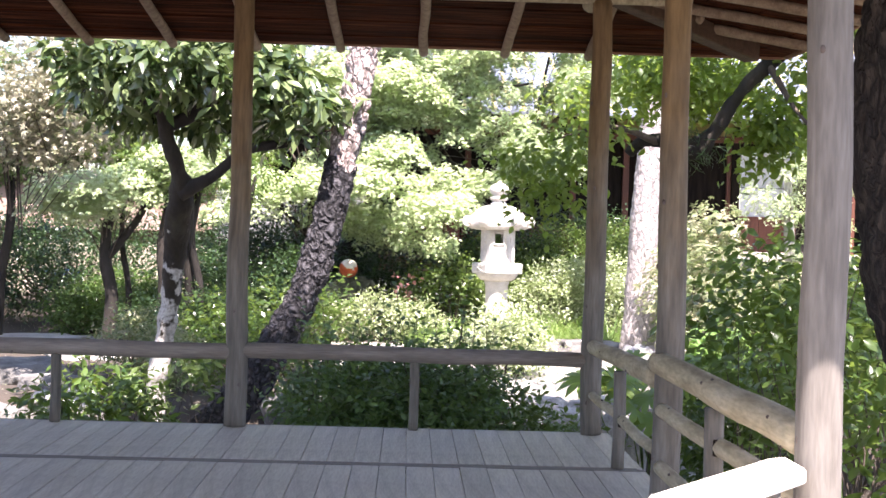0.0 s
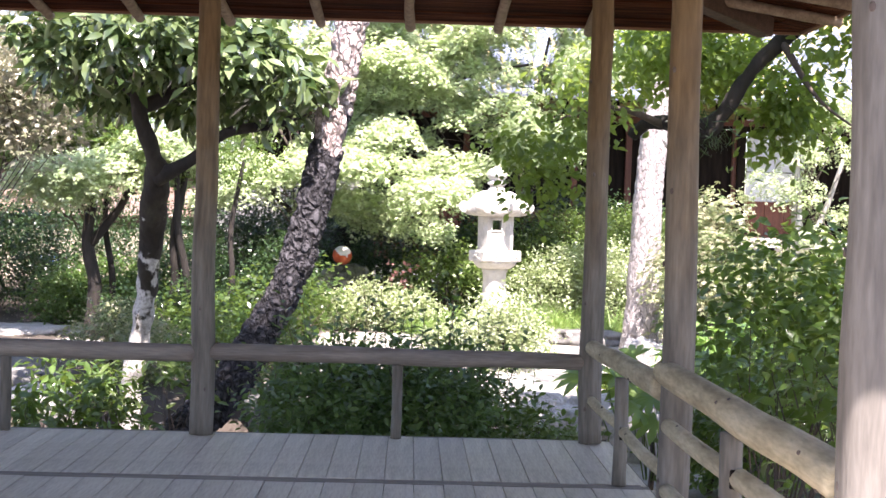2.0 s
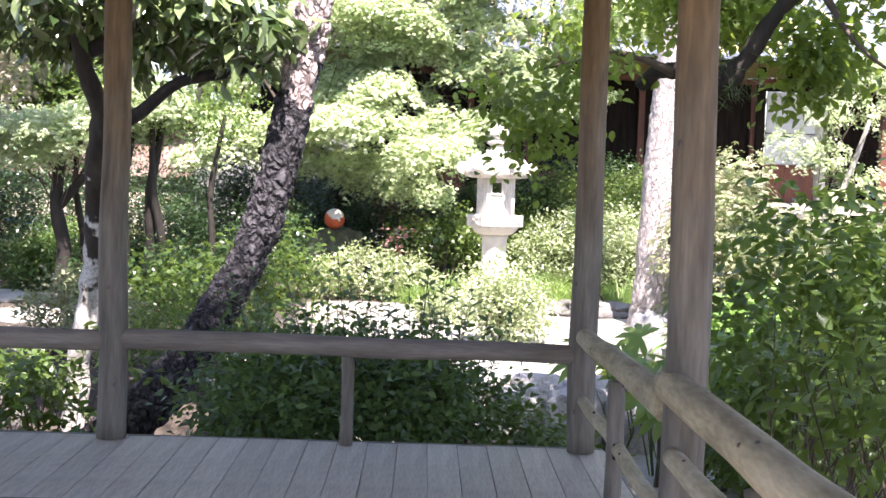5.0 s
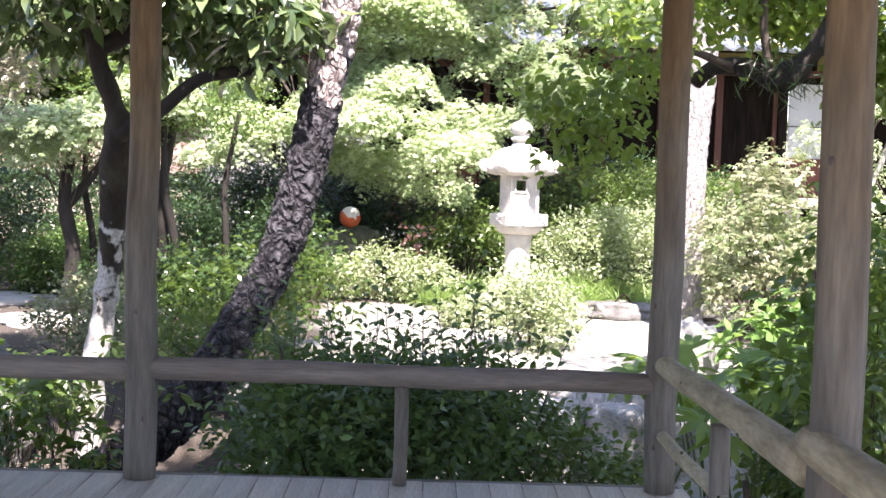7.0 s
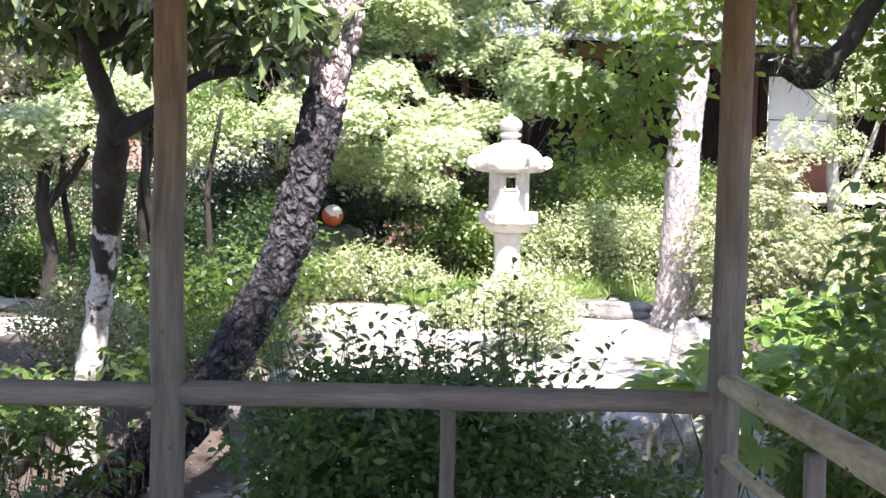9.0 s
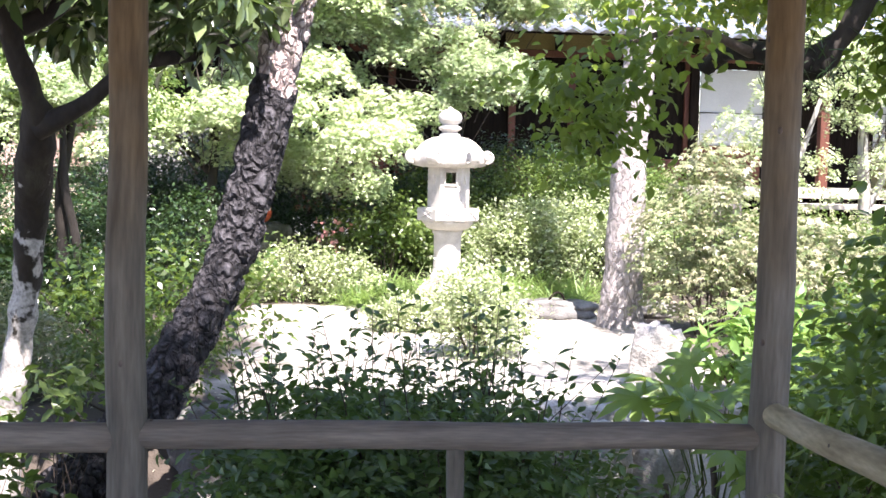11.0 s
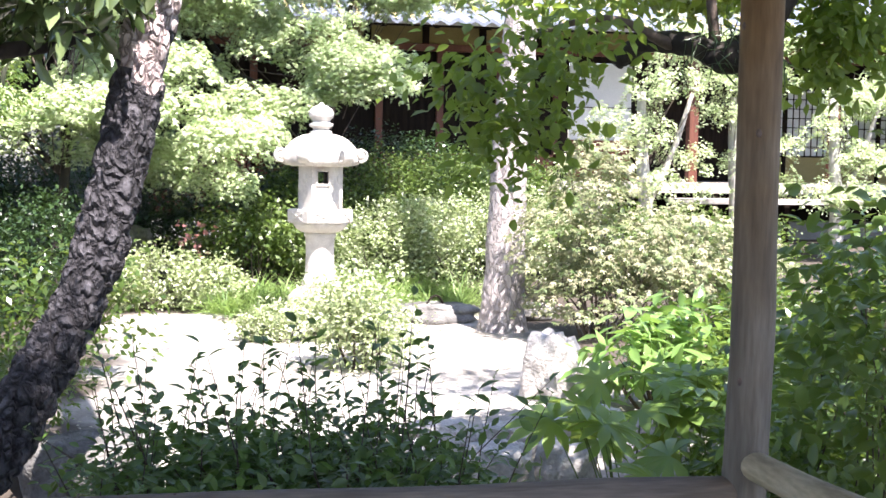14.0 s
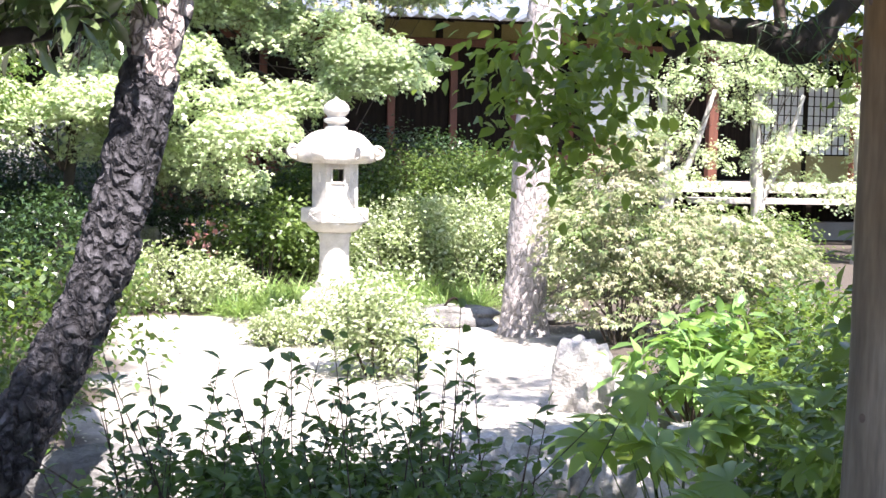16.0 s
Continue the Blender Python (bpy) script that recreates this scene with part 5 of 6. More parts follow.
def palmate_leaf(p, d, nn, size):
    """One wide leaf of nine pointed lobes webbed to about half their length, ribs sunk, rim hanging."""
    d, nn = Vector(d).normalized(), Vector(nn)
    s = nn.cross(d).normalized()
    nn = d.cross(s)
    V, F = [Vector(p)], []

    def add(a, r, lift):
        r *= size
        V.append(Vector(p) + (d * math.cos(a) + s * math.sin(a)) * r + nn * (lift * size - 0.30 * r * r / size))
        return len(V) - 1

    lobes, span = 9, radians(262)
    step = span / lobes
    first = add(-span / 2, 0.30, 0.04)
    for i in range(lobes):
        a = -span / 2 + step * (i + 0.5)
        reach = 0.62 + 0.38 * math.cos(a / 2.2) ** 1.5
        left, mid = add(a - step * 0.40, reach * 0.70, 0.05), add(a, reach * 0.55, -0.02)
        tip, right = add(a, reach, 0.0), add(a + step * 0.40, reach * 0.70, 0.05)
        last = add(a + step * 0.5, reach * (0.46 if i < lobes - 1 else 0.3), 0.04)
        F += [(0, first, left, mid), (mid, left, tip, right), (0, mid, right, last)]
        first = last
    return np.array([tuple(v) for v in V]), np.array(F)


def fatsia(at, n, seed, spread=0.32, height=0.75):
    gz = ground_z(at[0], at[1]) - 0.02
    height += at[2] - gz
    at = (at[0], at[1], gz)
    ob = thing("fatsia", at, "fatsia plant with large palmate light-green leaves", "shrub", "fatsia plants")
    r = np.random.default_rng(seed)
    ang = r.uniform(0, 6.283, n)
    rad = spread * np.sqrt(r.random(n))
    P = np.column_stack([rad * np.cos(ang), rad * np.sin(ang), height * r.uniform(0.72, 1.03, n)])
    D = np.column_stack([np.cos(ang), np.sin(ang), r.uniform(-0.35, 0.25, n)]) + r.normal(size=(n, 3)) * 0.25
    N = np.column_stack([0.3 * np.cos(ang), 0.3 * np.sin(ang) - 0.55, np.ones(n)]) + r.normal(size=(n, 3)) * 0.38
    for p, d, nn in zip(P, D, N):
        V, F = palmate_leaf(p, d, nn, 0.25 * r.uniform(0.72, 1.12))
        lf = quad_object("leaf", V, F, lf_fatsia, ob)
        twigs("stalk", [(p[0] * 0.2, p[1] * 0.2, 0.1)], [p], 0.007, lf_mid, lf, seed, 0.06)
    log("stem", [(0, 0, -0.05, 0.025), (0.02, 0, 0.25, 0.022), (0.0, 0.02, 0.5, 0.018)], twig_bark, ob, 8, 4)
    return ob


fatsia((0.98, 3.5, G), 11, 1, 0.34, 0.62)
fatsia((1.45, 3.5, G), 11, 2, 0.36, 0.64)
fatsia((0.52, 2.9, G), 6, 3, 0.22, 0.64)
fatsia((0.92, 2.3, G), 7, 4, 0.28, 0.58)

bush("broadleaf_shrub", (2.05, 5.7, G), [(-0.2, 0, 0.42, 0.34, 0.34, 0.30), (0.2, 0.1, 0.48, 0.36, 0.34, 0.32)], lf_bright, "sunlit shrub with broad bright-green pointed leaves", 72,
     clusters=60, leaves=7, size=0.19, width=0.20, spread=0.05, rich=True, droop=0.1, shell=0.4, tilt=0.5)
bush("side_shrub", (1.35, 1.5, G), [(-0.2, -0.2, 1.15, 0.42, 0.6, 0.45), (0.2, 0.2, 1.35, 0.6, 0.7, 0.45), (0.3, -0.5, 1.25, 0.5, 0.5, 0.45), (0.1, -0.6, 0.75, 0.5, 0.5, 0.5), (0.1, 0.5, 0.7, 0.5, 0.6, 0.5), (0.7, -0.4, 0.95, 0.6, 0.7, 0.6)], lf_side,
     "leafy dark-green shrub crowding the pavilion side", 73, clusters=340, leaves=7, size=0.098, width=0.28, spread=0.11, shell=0.3, rich=True, droop=0.2, tilt=0.45, stems=46, stem_r=0.009)
bush("side_shrub", (1.3, -0.7, G), [(-0.1, 0, 0.85, 0.5, 0.6, 0.5), (0.3, -0.7, 0.9, 0.55, 0.7, 0.55), (0.4, 0.4, 1.1, 0.6, 0.6, 0.6)], lf_side,
     "leafy dark-green shrub under the old tree", 74, clusters=200, leaves=7, size=0.09, width=0.28, spread=0.11, shell=0.3, rich=True, droop=0.2, tilt=0.45, stems=34, stem_r=0.009)
bush("side_shrub", (2.6, 3.4, G), [(-0.2, 0, 0.6, 0.7, 0.7, 0.55), (0.5, 0.4, 0.9, 0.9, 0.9, 0.7)], lf_side,
     "dark-green shrub in the shade at the garden side", 75, clusters=420, leaves=8, size=0.10, width=0.28, spread=0.12, shell=0.35, rich=True, droop=0.2, tilt=0.45, stems=30)
bush("side_shrub", (1.75, 2.7, G), [(-0.3, -0.2, 0.2, 0.5, 0.5, 0.45), (0.3, 0.2, 0.3, 0.5, 0.5, 0.5), (-0.1, 0.8, 0.0, 0.4, 0.4, 0.35)], lf_side, "low dark shrub behind the fatsia", 107, clusters=400, leaves=10, size=0.08, width=0.26, spread=0.08, rich=True, droop=0.25)
bush("side_shrub", (3.0, 6.6, G), [(-0.3, 0, 0.3, 0.5, 0.45, 0.35), (0.4, 0.1, 0.4, 0.6, 0.5, 0.45)], lf_side, "dark green shrub beyond the bright broad-leaved one", 108, clusters=560, leaves=11, size=0.06, width=0.26, spread=0.08, droop=0.2)
bush("side_shrub", (2.75, 4.9, G), [(-0.3, 0, 0.2, 0.5, 0.5, 0.35), (0.3, 0.3, 0.35, 0.6, 0.5, 0.45)], lf_side, "dark green undergrowth at the garden edge", 109, clusters=560, leaves=11, size=0.07, width=0.26, spread=0.08, droop=0.2)
AZ = dict(size=0.052, width=0.27, leaves=11, spread=0.055, shell=0.5, droop=-0.15, tilt=0.7)
bush("azalea", (0.14, 7.75, G), [(0, 0, 0.42, 0.40, 0.38, 0.40), (0.22, 0.1, 0.34, 0.30, 0.3, 0.32), (-0.12, 0.1, 0.60, 0.28, 0.28, 0.24)], lf_azalea, "rounded sunlit yellow-green azalea", 76, clusters=400, group="azaleas", **dict(AZ, size=0.048, leaves=13, spread=0.10, shell=0.35, rich=True))
bush("azalea", (-0.35, 9.5, G), [(0, 0, 0.20, 0.34, 0.3, 0.18), (0.45, 0.1, 0.28, 0.36, 0.3, 0.26), (0.75, 0.1, 0.26, 0.22, 0.26, 0.22), (-0.2, 0, 0.14, 0.24, 0.24, 0.14)], lf_azalea, "low sunlit azalea in front of the stone lantern", 77, clusters=430, group="azaleas", **AZ)
bush("azalea", (-1.45, 11.9, G), [(0, 0, 0.38, 0.55, 0.4, 0.32), (0.5, 0, 0.34, 0.4, 0.4, 0.28), (-0.5, 0, 0.32, 0.4, 0.4, 0.26)], lf_azalea, "sunlit azalea near the leaning pine", 78, clusters=700, group="azaleas", **AZ)
bush("azalea", (2.4, 12.3, G), [(-0.4, 0, 1.0, 0.6, 0.5, 0.4), (0.4, 0, 1.05, 0.6, 0.5, 0.42), (0, 0, 0.6, 0.9, 0.6, 0.5)], lf_azalea, "tall rounded azalea hedge in the sun", 79, clusters=760, group="azaleas", **AZ)
bush("azalea", (1.2, 12.6, G), [(0, 0, 0.7, 0.7, 0.5, 0.5), (0.5, 0, 0.9, 0.5, 0.5, 0.4)], lf_azalea, "green azalea behind the stone lantern", 80, clusters=700, group="azaleas", **AZ)
NA_ = dict(size=0.066, width=0.15, leaves=20, reach=0.24, droop=0.45, tilt=0.35)
bush("nandina", (2.75, 9.2, G), [(0.1, 0, 1.9, 0.3, 0.3, 0.3), (-0.25, 0, 1.15, 0.5, 0.45, 0.45), (0.4, 0.1, 0.95, 0.55, 0.5, 0.5), (0, 0, 1.65, 0.38, 0.4, 0.3), (0.9, 0.2, 0.7, 0.5, 0.5, 0.4), (-0.1, 0, 0.55, 0.45, 0.4, 0.35)], lf_nandina,
     "feathery nandina with fine reddish-green leaves", 81, sprays=330, stems=22, stem_r=0.016, **NA_)
bush("nandina", (3.9, 9.6, G), [(0, 0, 0.9, 0.6, 0.5, 0.5), (0.5, 0, 0.7, 0.5, 0.5, 0.4)], lf_nandina, "fine-leaved light-green shrub beside the nandina", 82, sprays=260, stems=16, **NA_)
DK = dict(size=0.06, width=0.28, leaves=13, spread=0.09, shell=0.5)
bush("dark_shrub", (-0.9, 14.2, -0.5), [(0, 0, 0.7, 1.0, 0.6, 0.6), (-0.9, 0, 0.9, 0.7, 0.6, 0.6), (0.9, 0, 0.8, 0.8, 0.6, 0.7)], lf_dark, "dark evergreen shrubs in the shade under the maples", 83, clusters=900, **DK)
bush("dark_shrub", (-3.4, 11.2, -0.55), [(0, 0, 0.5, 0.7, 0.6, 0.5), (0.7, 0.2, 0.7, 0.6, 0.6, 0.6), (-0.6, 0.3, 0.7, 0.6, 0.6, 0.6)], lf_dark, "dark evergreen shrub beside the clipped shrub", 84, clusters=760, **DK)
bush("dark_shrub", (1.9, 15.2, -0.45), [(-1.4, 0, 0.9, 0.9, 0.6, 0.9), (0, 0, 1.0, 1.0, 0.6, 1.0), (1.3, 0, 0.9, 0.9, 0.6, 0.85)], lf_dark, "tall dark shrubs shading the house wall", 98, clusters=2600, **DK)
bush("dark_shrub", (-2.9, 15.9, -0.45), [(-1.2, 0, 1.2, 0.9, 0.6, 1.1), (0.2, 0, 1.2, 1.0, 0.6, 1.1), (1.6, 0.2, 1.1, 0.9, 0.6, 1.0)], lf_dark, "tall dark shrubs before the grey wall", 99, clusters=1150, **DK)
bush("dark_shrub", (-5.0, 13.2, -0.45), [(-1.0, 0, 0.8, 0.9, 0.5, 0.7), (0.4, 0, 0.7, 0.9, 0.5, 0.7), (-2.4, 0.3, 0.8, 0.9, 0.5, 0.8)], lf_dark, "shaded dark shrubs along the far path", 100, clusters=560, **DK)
bush("dark_shrub", (4.6, 12.6, -0.45), [(-0.6, 0, 0.6, 0.8, 0.5, 0.6), (0.6, 0, 0.55, 0.8, 0.5, 0.5), (1.6, 0.4, 0.5, 0.7, 0.5, 0.45)], lf_mid, "green shrubs before the veranda", 101, clusters=800, **DK)
bush("dark_shrub", (-3.9, 9.3, -0.5), [(-0.3, 0, 0.3, 0.4, 0.4, 0.3), (0.5, 0.2, 0.35, 0.5, 0.4, 0.35)], lf_dark, "dark leafy shrub under the low maple", 102, clusters=420, **DK)
bush("mixed_shrub", (-0.35, 12.95, -0.5), [(0, 0, 0.85, 0.5, 0.4, 0.35), (0.45, 0.1, 0.65, 0.4, 0.4, 0.4), (-0.45, 0, 0.6, 0.4, 0.4, 0.4)], lf_mid, "loose yellow-green shrub in front of the maple trunk", 121, clusters=300, leaves=9, size=0.075, width=0.3, spread=0.10, shell=0.3, stems=24)
thicket = thing("multi_stemmed_tree", (-4.05, 9.9, -0.55), "dark multi-stemmed tree trunks under the maple foliage", "tree")
for i, (bx, by, tx, tz, r) in enumerate(((-0.25, 0.0, -0.05, 2.3, 0.085), (0.05, 0.1, 0.3, 2.4, 0.065), (0.3, 0.0, 0.15, 2.2, 0.05), (-0.7, 0.2, -0.75, 2.2, 0.04), (0.75, 0.3, 0.95, 2.3, 0.04))):
    log("trunk", [(bx, by, -0.1, r * 1.3), (bx * 0.8 + tx * 0.2 + 0.04, by, 0.7, r), (bx * 0.5 + tx * 0.5 - 0.05, by, 1.4, r * 0.9), (tx, by, tz, r * 0.6)], bark_brown, thicket, 16, 8, 0.2, 5, i * 2.0)
crown("leaves", [(-0.2, 0.1, 2.35, 0.8, 0.5, 0.35), (0.8, 0.3, 2.4, 0.6, 0.5, 0.35)], lf_side, thicket, 120, 300, 12, 0.06, 0.25, 0.12)
bush("dark_shrub", (-7.4, 12.4, -0.5), [(-0.8, 0, 0.9, 0.8, 0.5, 0.8), (0.6, 0, 0.9, 0.9, 0.5, 0.8)], lf_dark, "dark leafy shrub beside the far path", 103, clusters=700, **DK)
bush("green_shrub", (1.6, 13.9, -0.45), [(-1.2, 0, 0.8, 0.7, 0.5, 0.75), (-0.2, 0.1, 0.9, 0.8, 0.5, 0.8), (0.8, 0, 1.0, 0.8, 0.5, 0.8), (1.8, 0.1, 0.9, 0.8, 0.5, 0.75)], lf_mid, "tall green shrubs behind the stone lantern", 104, clusters=2000, **DK)
bush("clipped_shrub", (-5.2, 11.4, -0.55), [(0, 0, 0.45, 0.65, 0.55, 0.45), (0.6, 0.1, 0.4, 0.5, 0.5, 0.4), (-0.55, 0, 0.38, 0.4, 0.4, 0.36)], lf_gloss, "clipped glossy dark-green shrub", 85, clusters=900, **DK)
bush("dark_shrub", (-6.5, 14.5, -0.45), [(0, 0, 1.1, 0.9, 0.5, 0.7), (1.1, 0, 1.2, 0.8, 0.5, 0.7), (-1.2, 0, 1.1, 0.8, 0.5, 0.6)], lf_dark, "thin dark shrubs before the garden wall", 86, clusters=900, leaves=12, size=0.06, width=0.28, spread=0.13, stems=30, stem_r=0.02)
bush("dark_shrub", (-4.0, 14.9, -0.45), [(0, 0, 1.0, 0.8, 0.5, 0.7), (0.9, 0, 1.3, 0.7, 0.5, 0.8)], lf_dark, "dark shrubs before the grey wall", 87, clusters=500, **DK)
bush("mixed_shrub", (-2.7, 7.2, -0.55), [(0, 0, 0.5, 0.7, 0.5, 0.5), (0.6, 0.3, 0.6, 0.5, 0.5, 0.5), (-0.6, 0, 0.4, 0.5, 0.5, 0.36)], lf_side, "loose green shrub behind the lichened tree", 88, clusters=330, leaves=9, size=0.075, width=0.27, spread=0.10, shell=0.3)
bush("azalea", (-3.75, 6.2, -0.56), [(0, 0, 0.38, 0.5, 0.4, 0.34), (0.4, -0.5, 0.3, 0.4, 0.4, 0.3)], lf_nandina, "sparse yellowish azalea by the rocks", 89, clusters=420, group="azaleas", **AZ)
bush("mixed_shrub", (-2.35, 4.9, -0.56), [(0, 0, 0.4, 0.4, 0.4, 0.36), (-0.4, 0.4, 0.35, 0.4, 0.4, 0.3)], lf_side, "fine-leaved low shrub between the trunks", 90, clusters=240, leaves=10, size=0.055, width=0.2, spread=0.08, shell=0.3)
bush("low_shrub", (-3.2, 1.8, G), [(-0.8, 0, -0.02, 0.6, 0.5, 0.28), (0.0, 0.1, -0.1, 0.5, 0.4, 0.22)], lf_gloss, "low dark shrub at the foot of the deck", 105, clusters=360, leaves=10, size=0.055, width=0.25, spread=0.07, rich=True)
for i, (x, y, h) in enumerate(((-3.9, 2.6, 0.3), (-2.75, 3.2, 0.55), (-3.75, 3.6, 0.45), (-3.55, 3.0, 0.42), (-3.2, 2.8, 0.42), (-3.6, 2.4, 0.40), (-3.3, 3.4, 0.42), (-3.05, 3.1, 0.30), (-3.45, 2.9, 0.2), (-2.95, 2.5, 0.15), (-3.8, 3.0, 0.2), (-1.75, 2.7, 0.12), (-1.55, 2.3, 0.10), (-1.9, 3.1, 0.2))):
    bush("seedling_shrub", (x, y, G), [(0, 0, h, 0.2, 0.2, 0.16), (0.1, 0.05, h * 0.6, 0.22, 0.2, 0.14)], lf_mid if i % 3 == 1 else lf_side, "small upright plant with pointed light-green leaves", 91 + i, "plant", "small plants",
         clusters=19, leaves=6, size=0.095, width=0.22, spread=0.04, rich=True, shell=0.2, stems=8, stem_r=0.006)
# far hedge and trees that close the view
for i, (x, y, h, w) in enumerate(((-11, 15, 3.4, 1.8), (-8.5, 19.5, 4.8, 2.2), (-5, 20, 5.2, 2.2), (-1.5, 24, 7.2, 2.6), (3, 25.5, 7.8, 2.6), (8, 26, 8.0, 2.8), (13, 17, 4.2, 2.2), (-9, 10.5, 3.6, 1.6))):
    maple("tree", (x, y, -0.5), [(0, 0, h * 0.6, w, w * 0.8, h * 0.3), (-w * 0.5, 0, h * 0.85, w * 0.7, w * 0.7, h * 0.22), (w * 0.5, 0.2, h * 0.8, w * 0.7, w * 0.7, h * 0.25)],
          lf_mid if i % 2 else lf_maple, "leafy green tree standing far behind the garden", 110 + i, [[(0, 0, -0.1, 0.14), (0.05, 0, h * 0.4, 0.11), (0, 0, h * 0.8, 0.06)]], 620, 0.15, 14, 0.3, spread=0.28)

# ---- grasses ----
grass = thing("long_grass", (0.2, 12.2, -0.53), "arching clumps of long green grass behind the lantern", "grass", kind="stuff")
rng = np.random.default_rng(7)
n = 6200
cx, cy = np.concatenate([rng.uniform(-1.15, -0.05, 30), rng.uniform(0.25, 1.9, 46)]), rng.uniform(-1.0, 0.5, 76)
ch = np.where(cx < 0, 0.72, 0.95) * rng.uniform(0.75, 1.15, 76)
pk = rng.integers(0, 76, n)
P = np.column_stack([cx[pk] + rng.normal(size=n) * 0.05, cy[pk] + rng.normal(size=n) * 0.05, np.full(n, -0.02)])
D = np.column_stack([rng.normal(size=n) * 0.75, rng.normal(size=n) * 0.7, np.ones(n)])
V, F = blade_mesh(P, D, np.column_stack([-D[:, 0], -D[:, 1], np.full(n, 0.5)]) + rng.normal(size=(n, 3)) * 0.1, rng.uniform(0.30, 0.66, n) * ch[pk], 0.006, rich=True, bend=0.6)
quad_object("blades", V, F, lf_grass, grass)
grass2 = thing("fallen_leaves_and_tufts", (0, 0, 0), "small tufts and dry leaves scattered over the earth", "ground cover", kind="stuff")
n = 5000
P = np.column_stack([rng.uniform(-7, 4, n), rng.uniform(2.2, 13, n), np.zeros(n)])
P[:, 2] = [ground_z(x, y) + 0.006 for x, y, _ in P]
D = np.column_stack([rng.normal(size=n), rng.normal(size=n), rng.normal(size=n) * 0.15])
V, F = blade_mesh(P, D, np.tile([0.0, 0, 1], (n, 1)) + rng.normal(size=(n, 3)) * 0.2, rng.uniform(0.02, 0.05, n), 0.01, bend=0.0)
quad_object("dry_leaves", V, F, lf_pink, grass2)
flowers = thing("pink_flowers", (-1.05, 12.6, -0.45), "a few small pink blossoms over the azalea", "flower")
n = 26
V, F = blade_mesh(np.column_stack([rng.normal(size=n) * 0.12, rng.normal(size=n) * 0.1, rng.uniform(0.45, 0.85, n)]), rng.normal(size=(n, 3)), rng.normal(size=(n, 3)), 0.06, 0.022, MAPLE)
quad_object("blossoms", V, F, petal, flowers)
twigs("stem", [(0, 0, 0)] * 6, [(rng.normal() * 0.1, rng.normal() * 0.1, 0.75) for _ in range(6)], 0.006, twig_bark, flowers, 4)

# ---- rocks ----


def boulder(x, y, z, size, mat, seed, flat=1.0, label="weathered garden rock", turn=0.0):
    sunk = max(0.0, GZ - ground_z(x, y) - 0.05)
    size, z = (size[0], size[1], size[2] + sunk * 0.55), z - sunk * 0.5
    o = tagged(stone("rock", size, mat, seed, 0.35, flat), label, "rock", "garden rocks")
    o.location, o.rotation_euler = (x, y, z), (0, 0, turn)


boulder(1.42, 6.3, -0.42, (0.24, 0.22, 0.42), rock_pale, 1.1, 1, "upright pale rock in full sun", 0.4)
boulder(1.45, 10.9, -0.5, (0.55, 0.35, 0.16), rock, 2.2, 0.8, "low flat dark grey rock near the pale pine")
boulder(2.5, 10.9, -0.5, (0.4, 0.3, 0.14), rock, 2.9, 0.8, "low flat grey rock near the pale pine")
for i, (x, y, s) in enumerate(((0.25, 4.95, 0.22), (0.66, 4.85, 0.20), (1.02, 5.0, 0.24), (-0.2, 5.0, 0.2), (-0.62, 4.9, 0.24), (1.4, 5.2, 0.22), (-1.05, 4.8, 0.22), (0.05, 4.5, 0.2), (0.5, 4.4, 0.22), (0.92, 4.45, 0.2), (-0.4, 4.45, 0.18),
                                (1.75, 5.0, 0.2), (-1.5, 5.1, 0.2))):
    boulder(x, y, GZ + 0.0, (s * 1.1, s * 0.9, s * 0.9), rock_pale, i + 6.0, 0.75, "pale edging rock set in the earth", i)
boulder(-6.0, 10.6, GZ + 0.0, (0.75, 0.5, 0.13), rock_pale, 20.1, 0.7, "flat pale stepping stone in the sun")
boulder(-4.9, 8.9, GZ - 0.02, (0.5, 0.5, 0.14), rock_pale, 21.1, 0.7, "flat pale stepping stone in the sun")
boulder(-5.2, 6.6, GZ - 0.05, (0.65, 0.6, 0.34), rock, 22.5, 0.7, "large grey rock with dappled shade", 0.5)
boulder(-4.5, 5.7, GZ - 0.05, (0.42, 0.35, 0.28), rock, 23.5, 0.7, "grey rock with a flat top", 1.2)
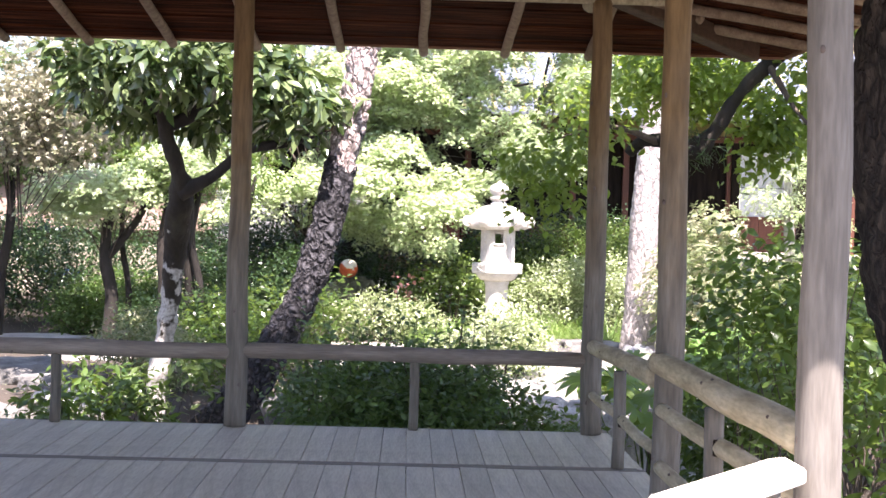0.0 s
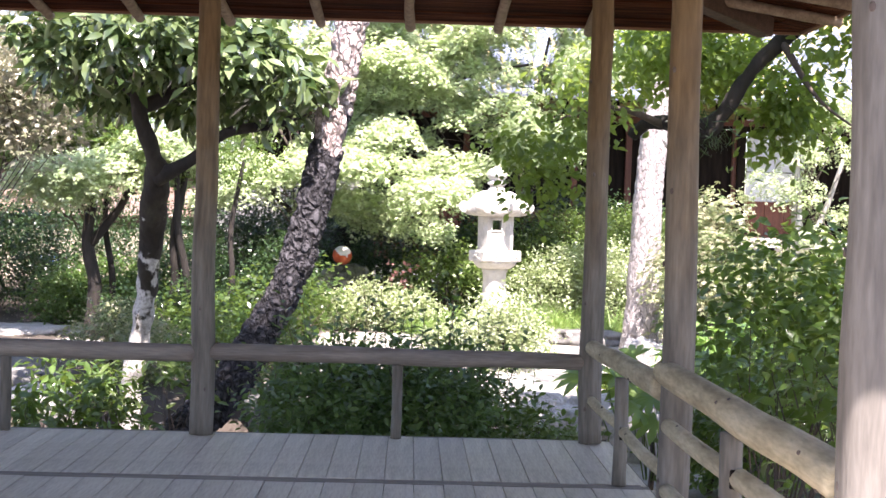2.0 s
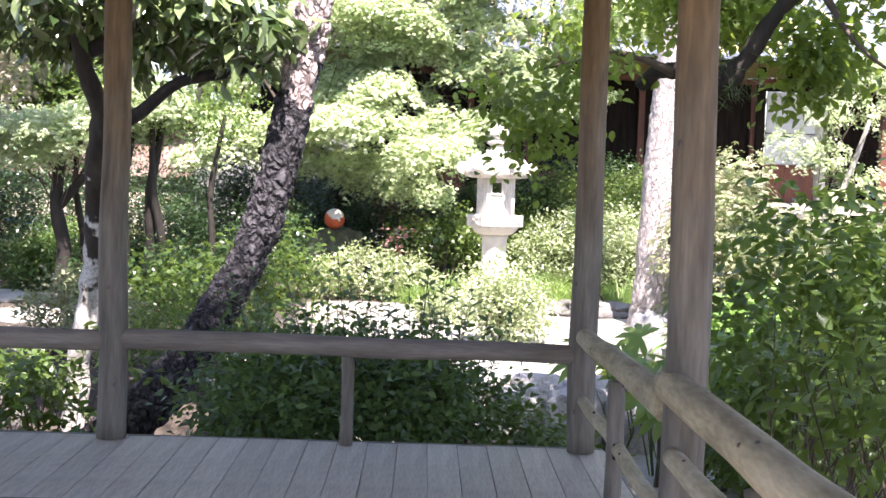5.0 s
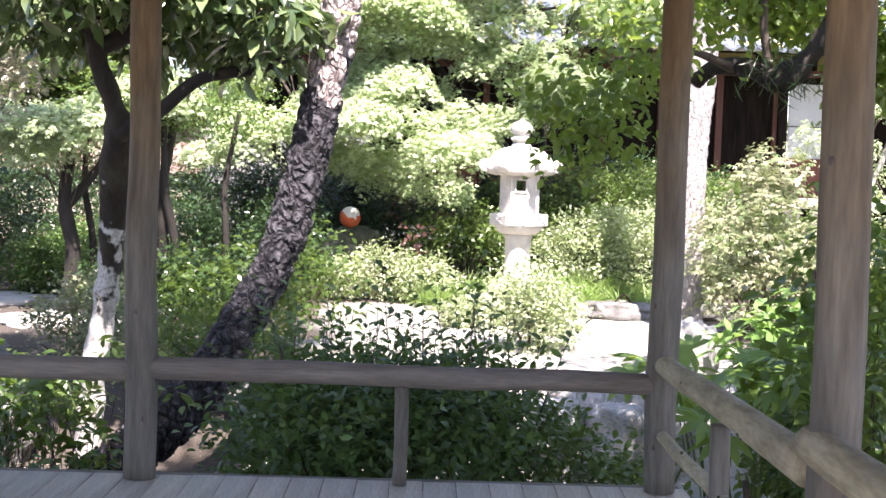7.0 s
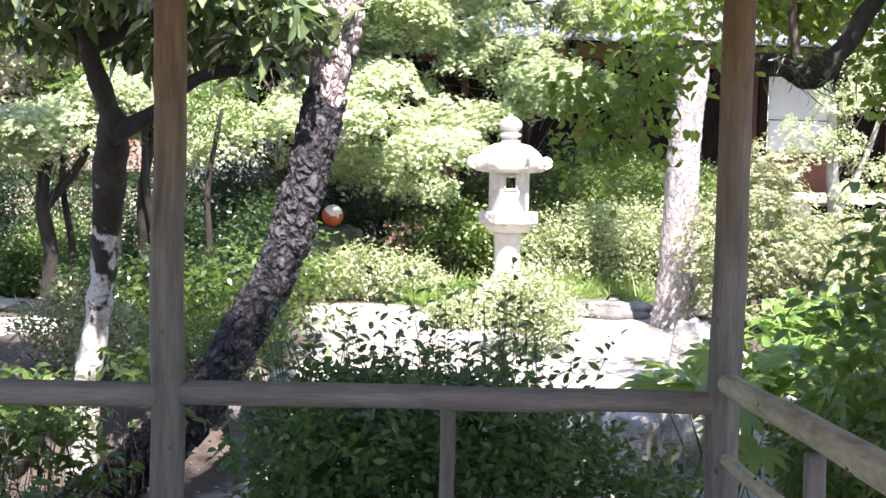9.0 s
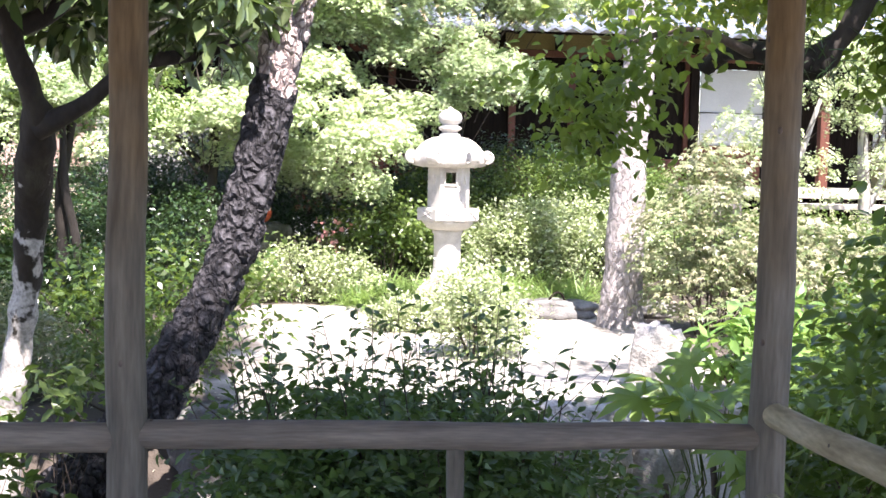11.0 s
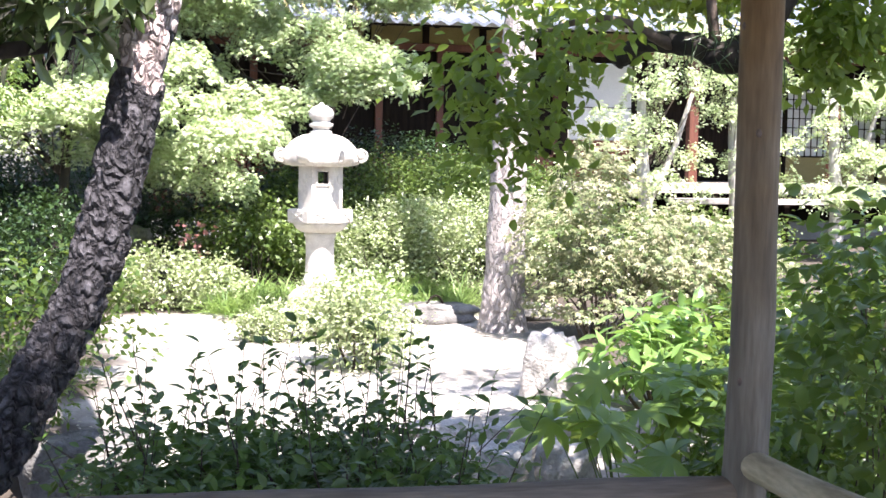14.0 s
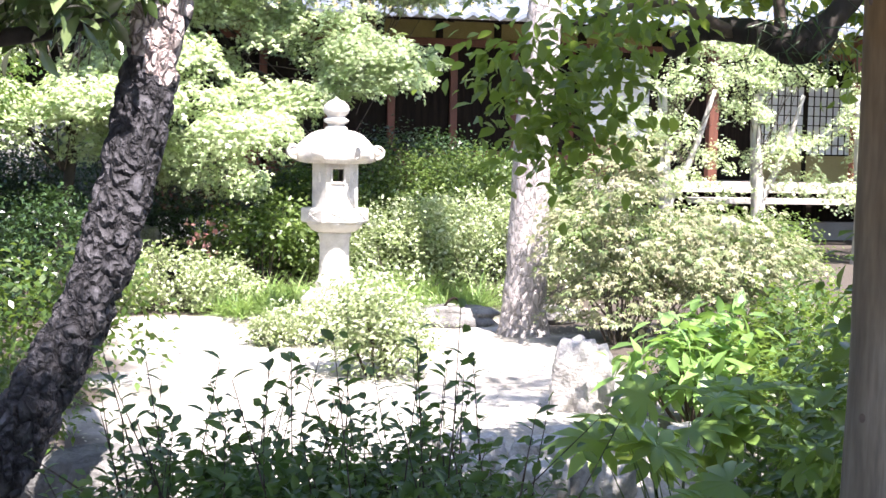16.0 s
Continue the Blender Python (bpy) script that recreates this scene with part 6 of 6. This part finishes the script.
boulder(-4.2, 4.9, GZ - 0.06, (0.36, 0.3, 0.22), rock_pale, 24.5, 0.7, "pale flat-topped rock in the sun", 2.2)
boulder(-4.75, 4.4, GZ - 0.06, (0.4, 0.3, 0.2), rock, 25.5, 0.7, "grey rock near the pavilion", 0.2)
boulder(-3.9, 4.2, GZ - 0.06, (0.26, 0.2, 0.16), rock, 26.5, 0.7, "grey rock near the pavilion", 0.9)
boulder(-3.6, 7.4, GZ - 0.0, (0.28, 0.24, 0.34), rock_pale, 27.5, 0.9, "pinkish pale rock among azaleas")
boulder(-1.9, 4.6, GZ - 0.05, (0.4, 0.34, 0.34), rock, 28.5, 0.8, "grey rock near the leaning pine")
boulder(-0.9, 11.3, GZ - 0.05, (0.5, 0.2, 0.14), rock_pale, 29.5, 0.7, "low pale edging stone lying before the long grass")

cut = thing("cut_log", (1.28, 10.75, GZ + 0.13), "short pale sawn log lying by the flat rock", "log")
log("log_body", [(-0.12, -0.10, 0, 0.055), (0.02, 0.0, 0, 0.057), (0.14, 0.10, 0, 0.055)], bark_white, cut, 16, 4, 0.06)
hose = tagged(log("hose", [(1.36, 10.85, GZ, 0.012), (1.40, 10.86, GZ + 0.2, 0.012), (1.50, 10.88, GZ + 0.27, 0.012), (1.58, 10.9, GZ + 0.18, 0.012), (1.60, 10.9, GZ - 0.02, 0.012)], house_dark, None, 8, 6, 0.0),
              "dark bent pipe arching beside the sawn log", "pipe")

# ---- deck planks ----
pw, gap = 0.128, 0.0025
plank_meshes = {}
k = -3
while -0.27 - pw * k > -4.1:
    x1 = -0.27 - pw * k
    x0 = x1 - pw + gap
    k += 1
    if x1 > 0.125:
        continue
    for r, (ya, yb) in enumerate(deck_rows):
        if r not in plank_meshes:
            bb = box(0, yb, -0.032, pw - gap, ya, 0.0, 0.002)
            me = bpy.data.meshes.new("plank")
            bb.to_mesh(me)
            bb.free()
            me.materials.append(wood_deck)
            plank_meshes[r] = me
        o = new("plank", plank_meshes[r])
        o.parent = deck
        rr = random.random()
        o.location = (x0, 0, -0.001 - 0.004 * rr)
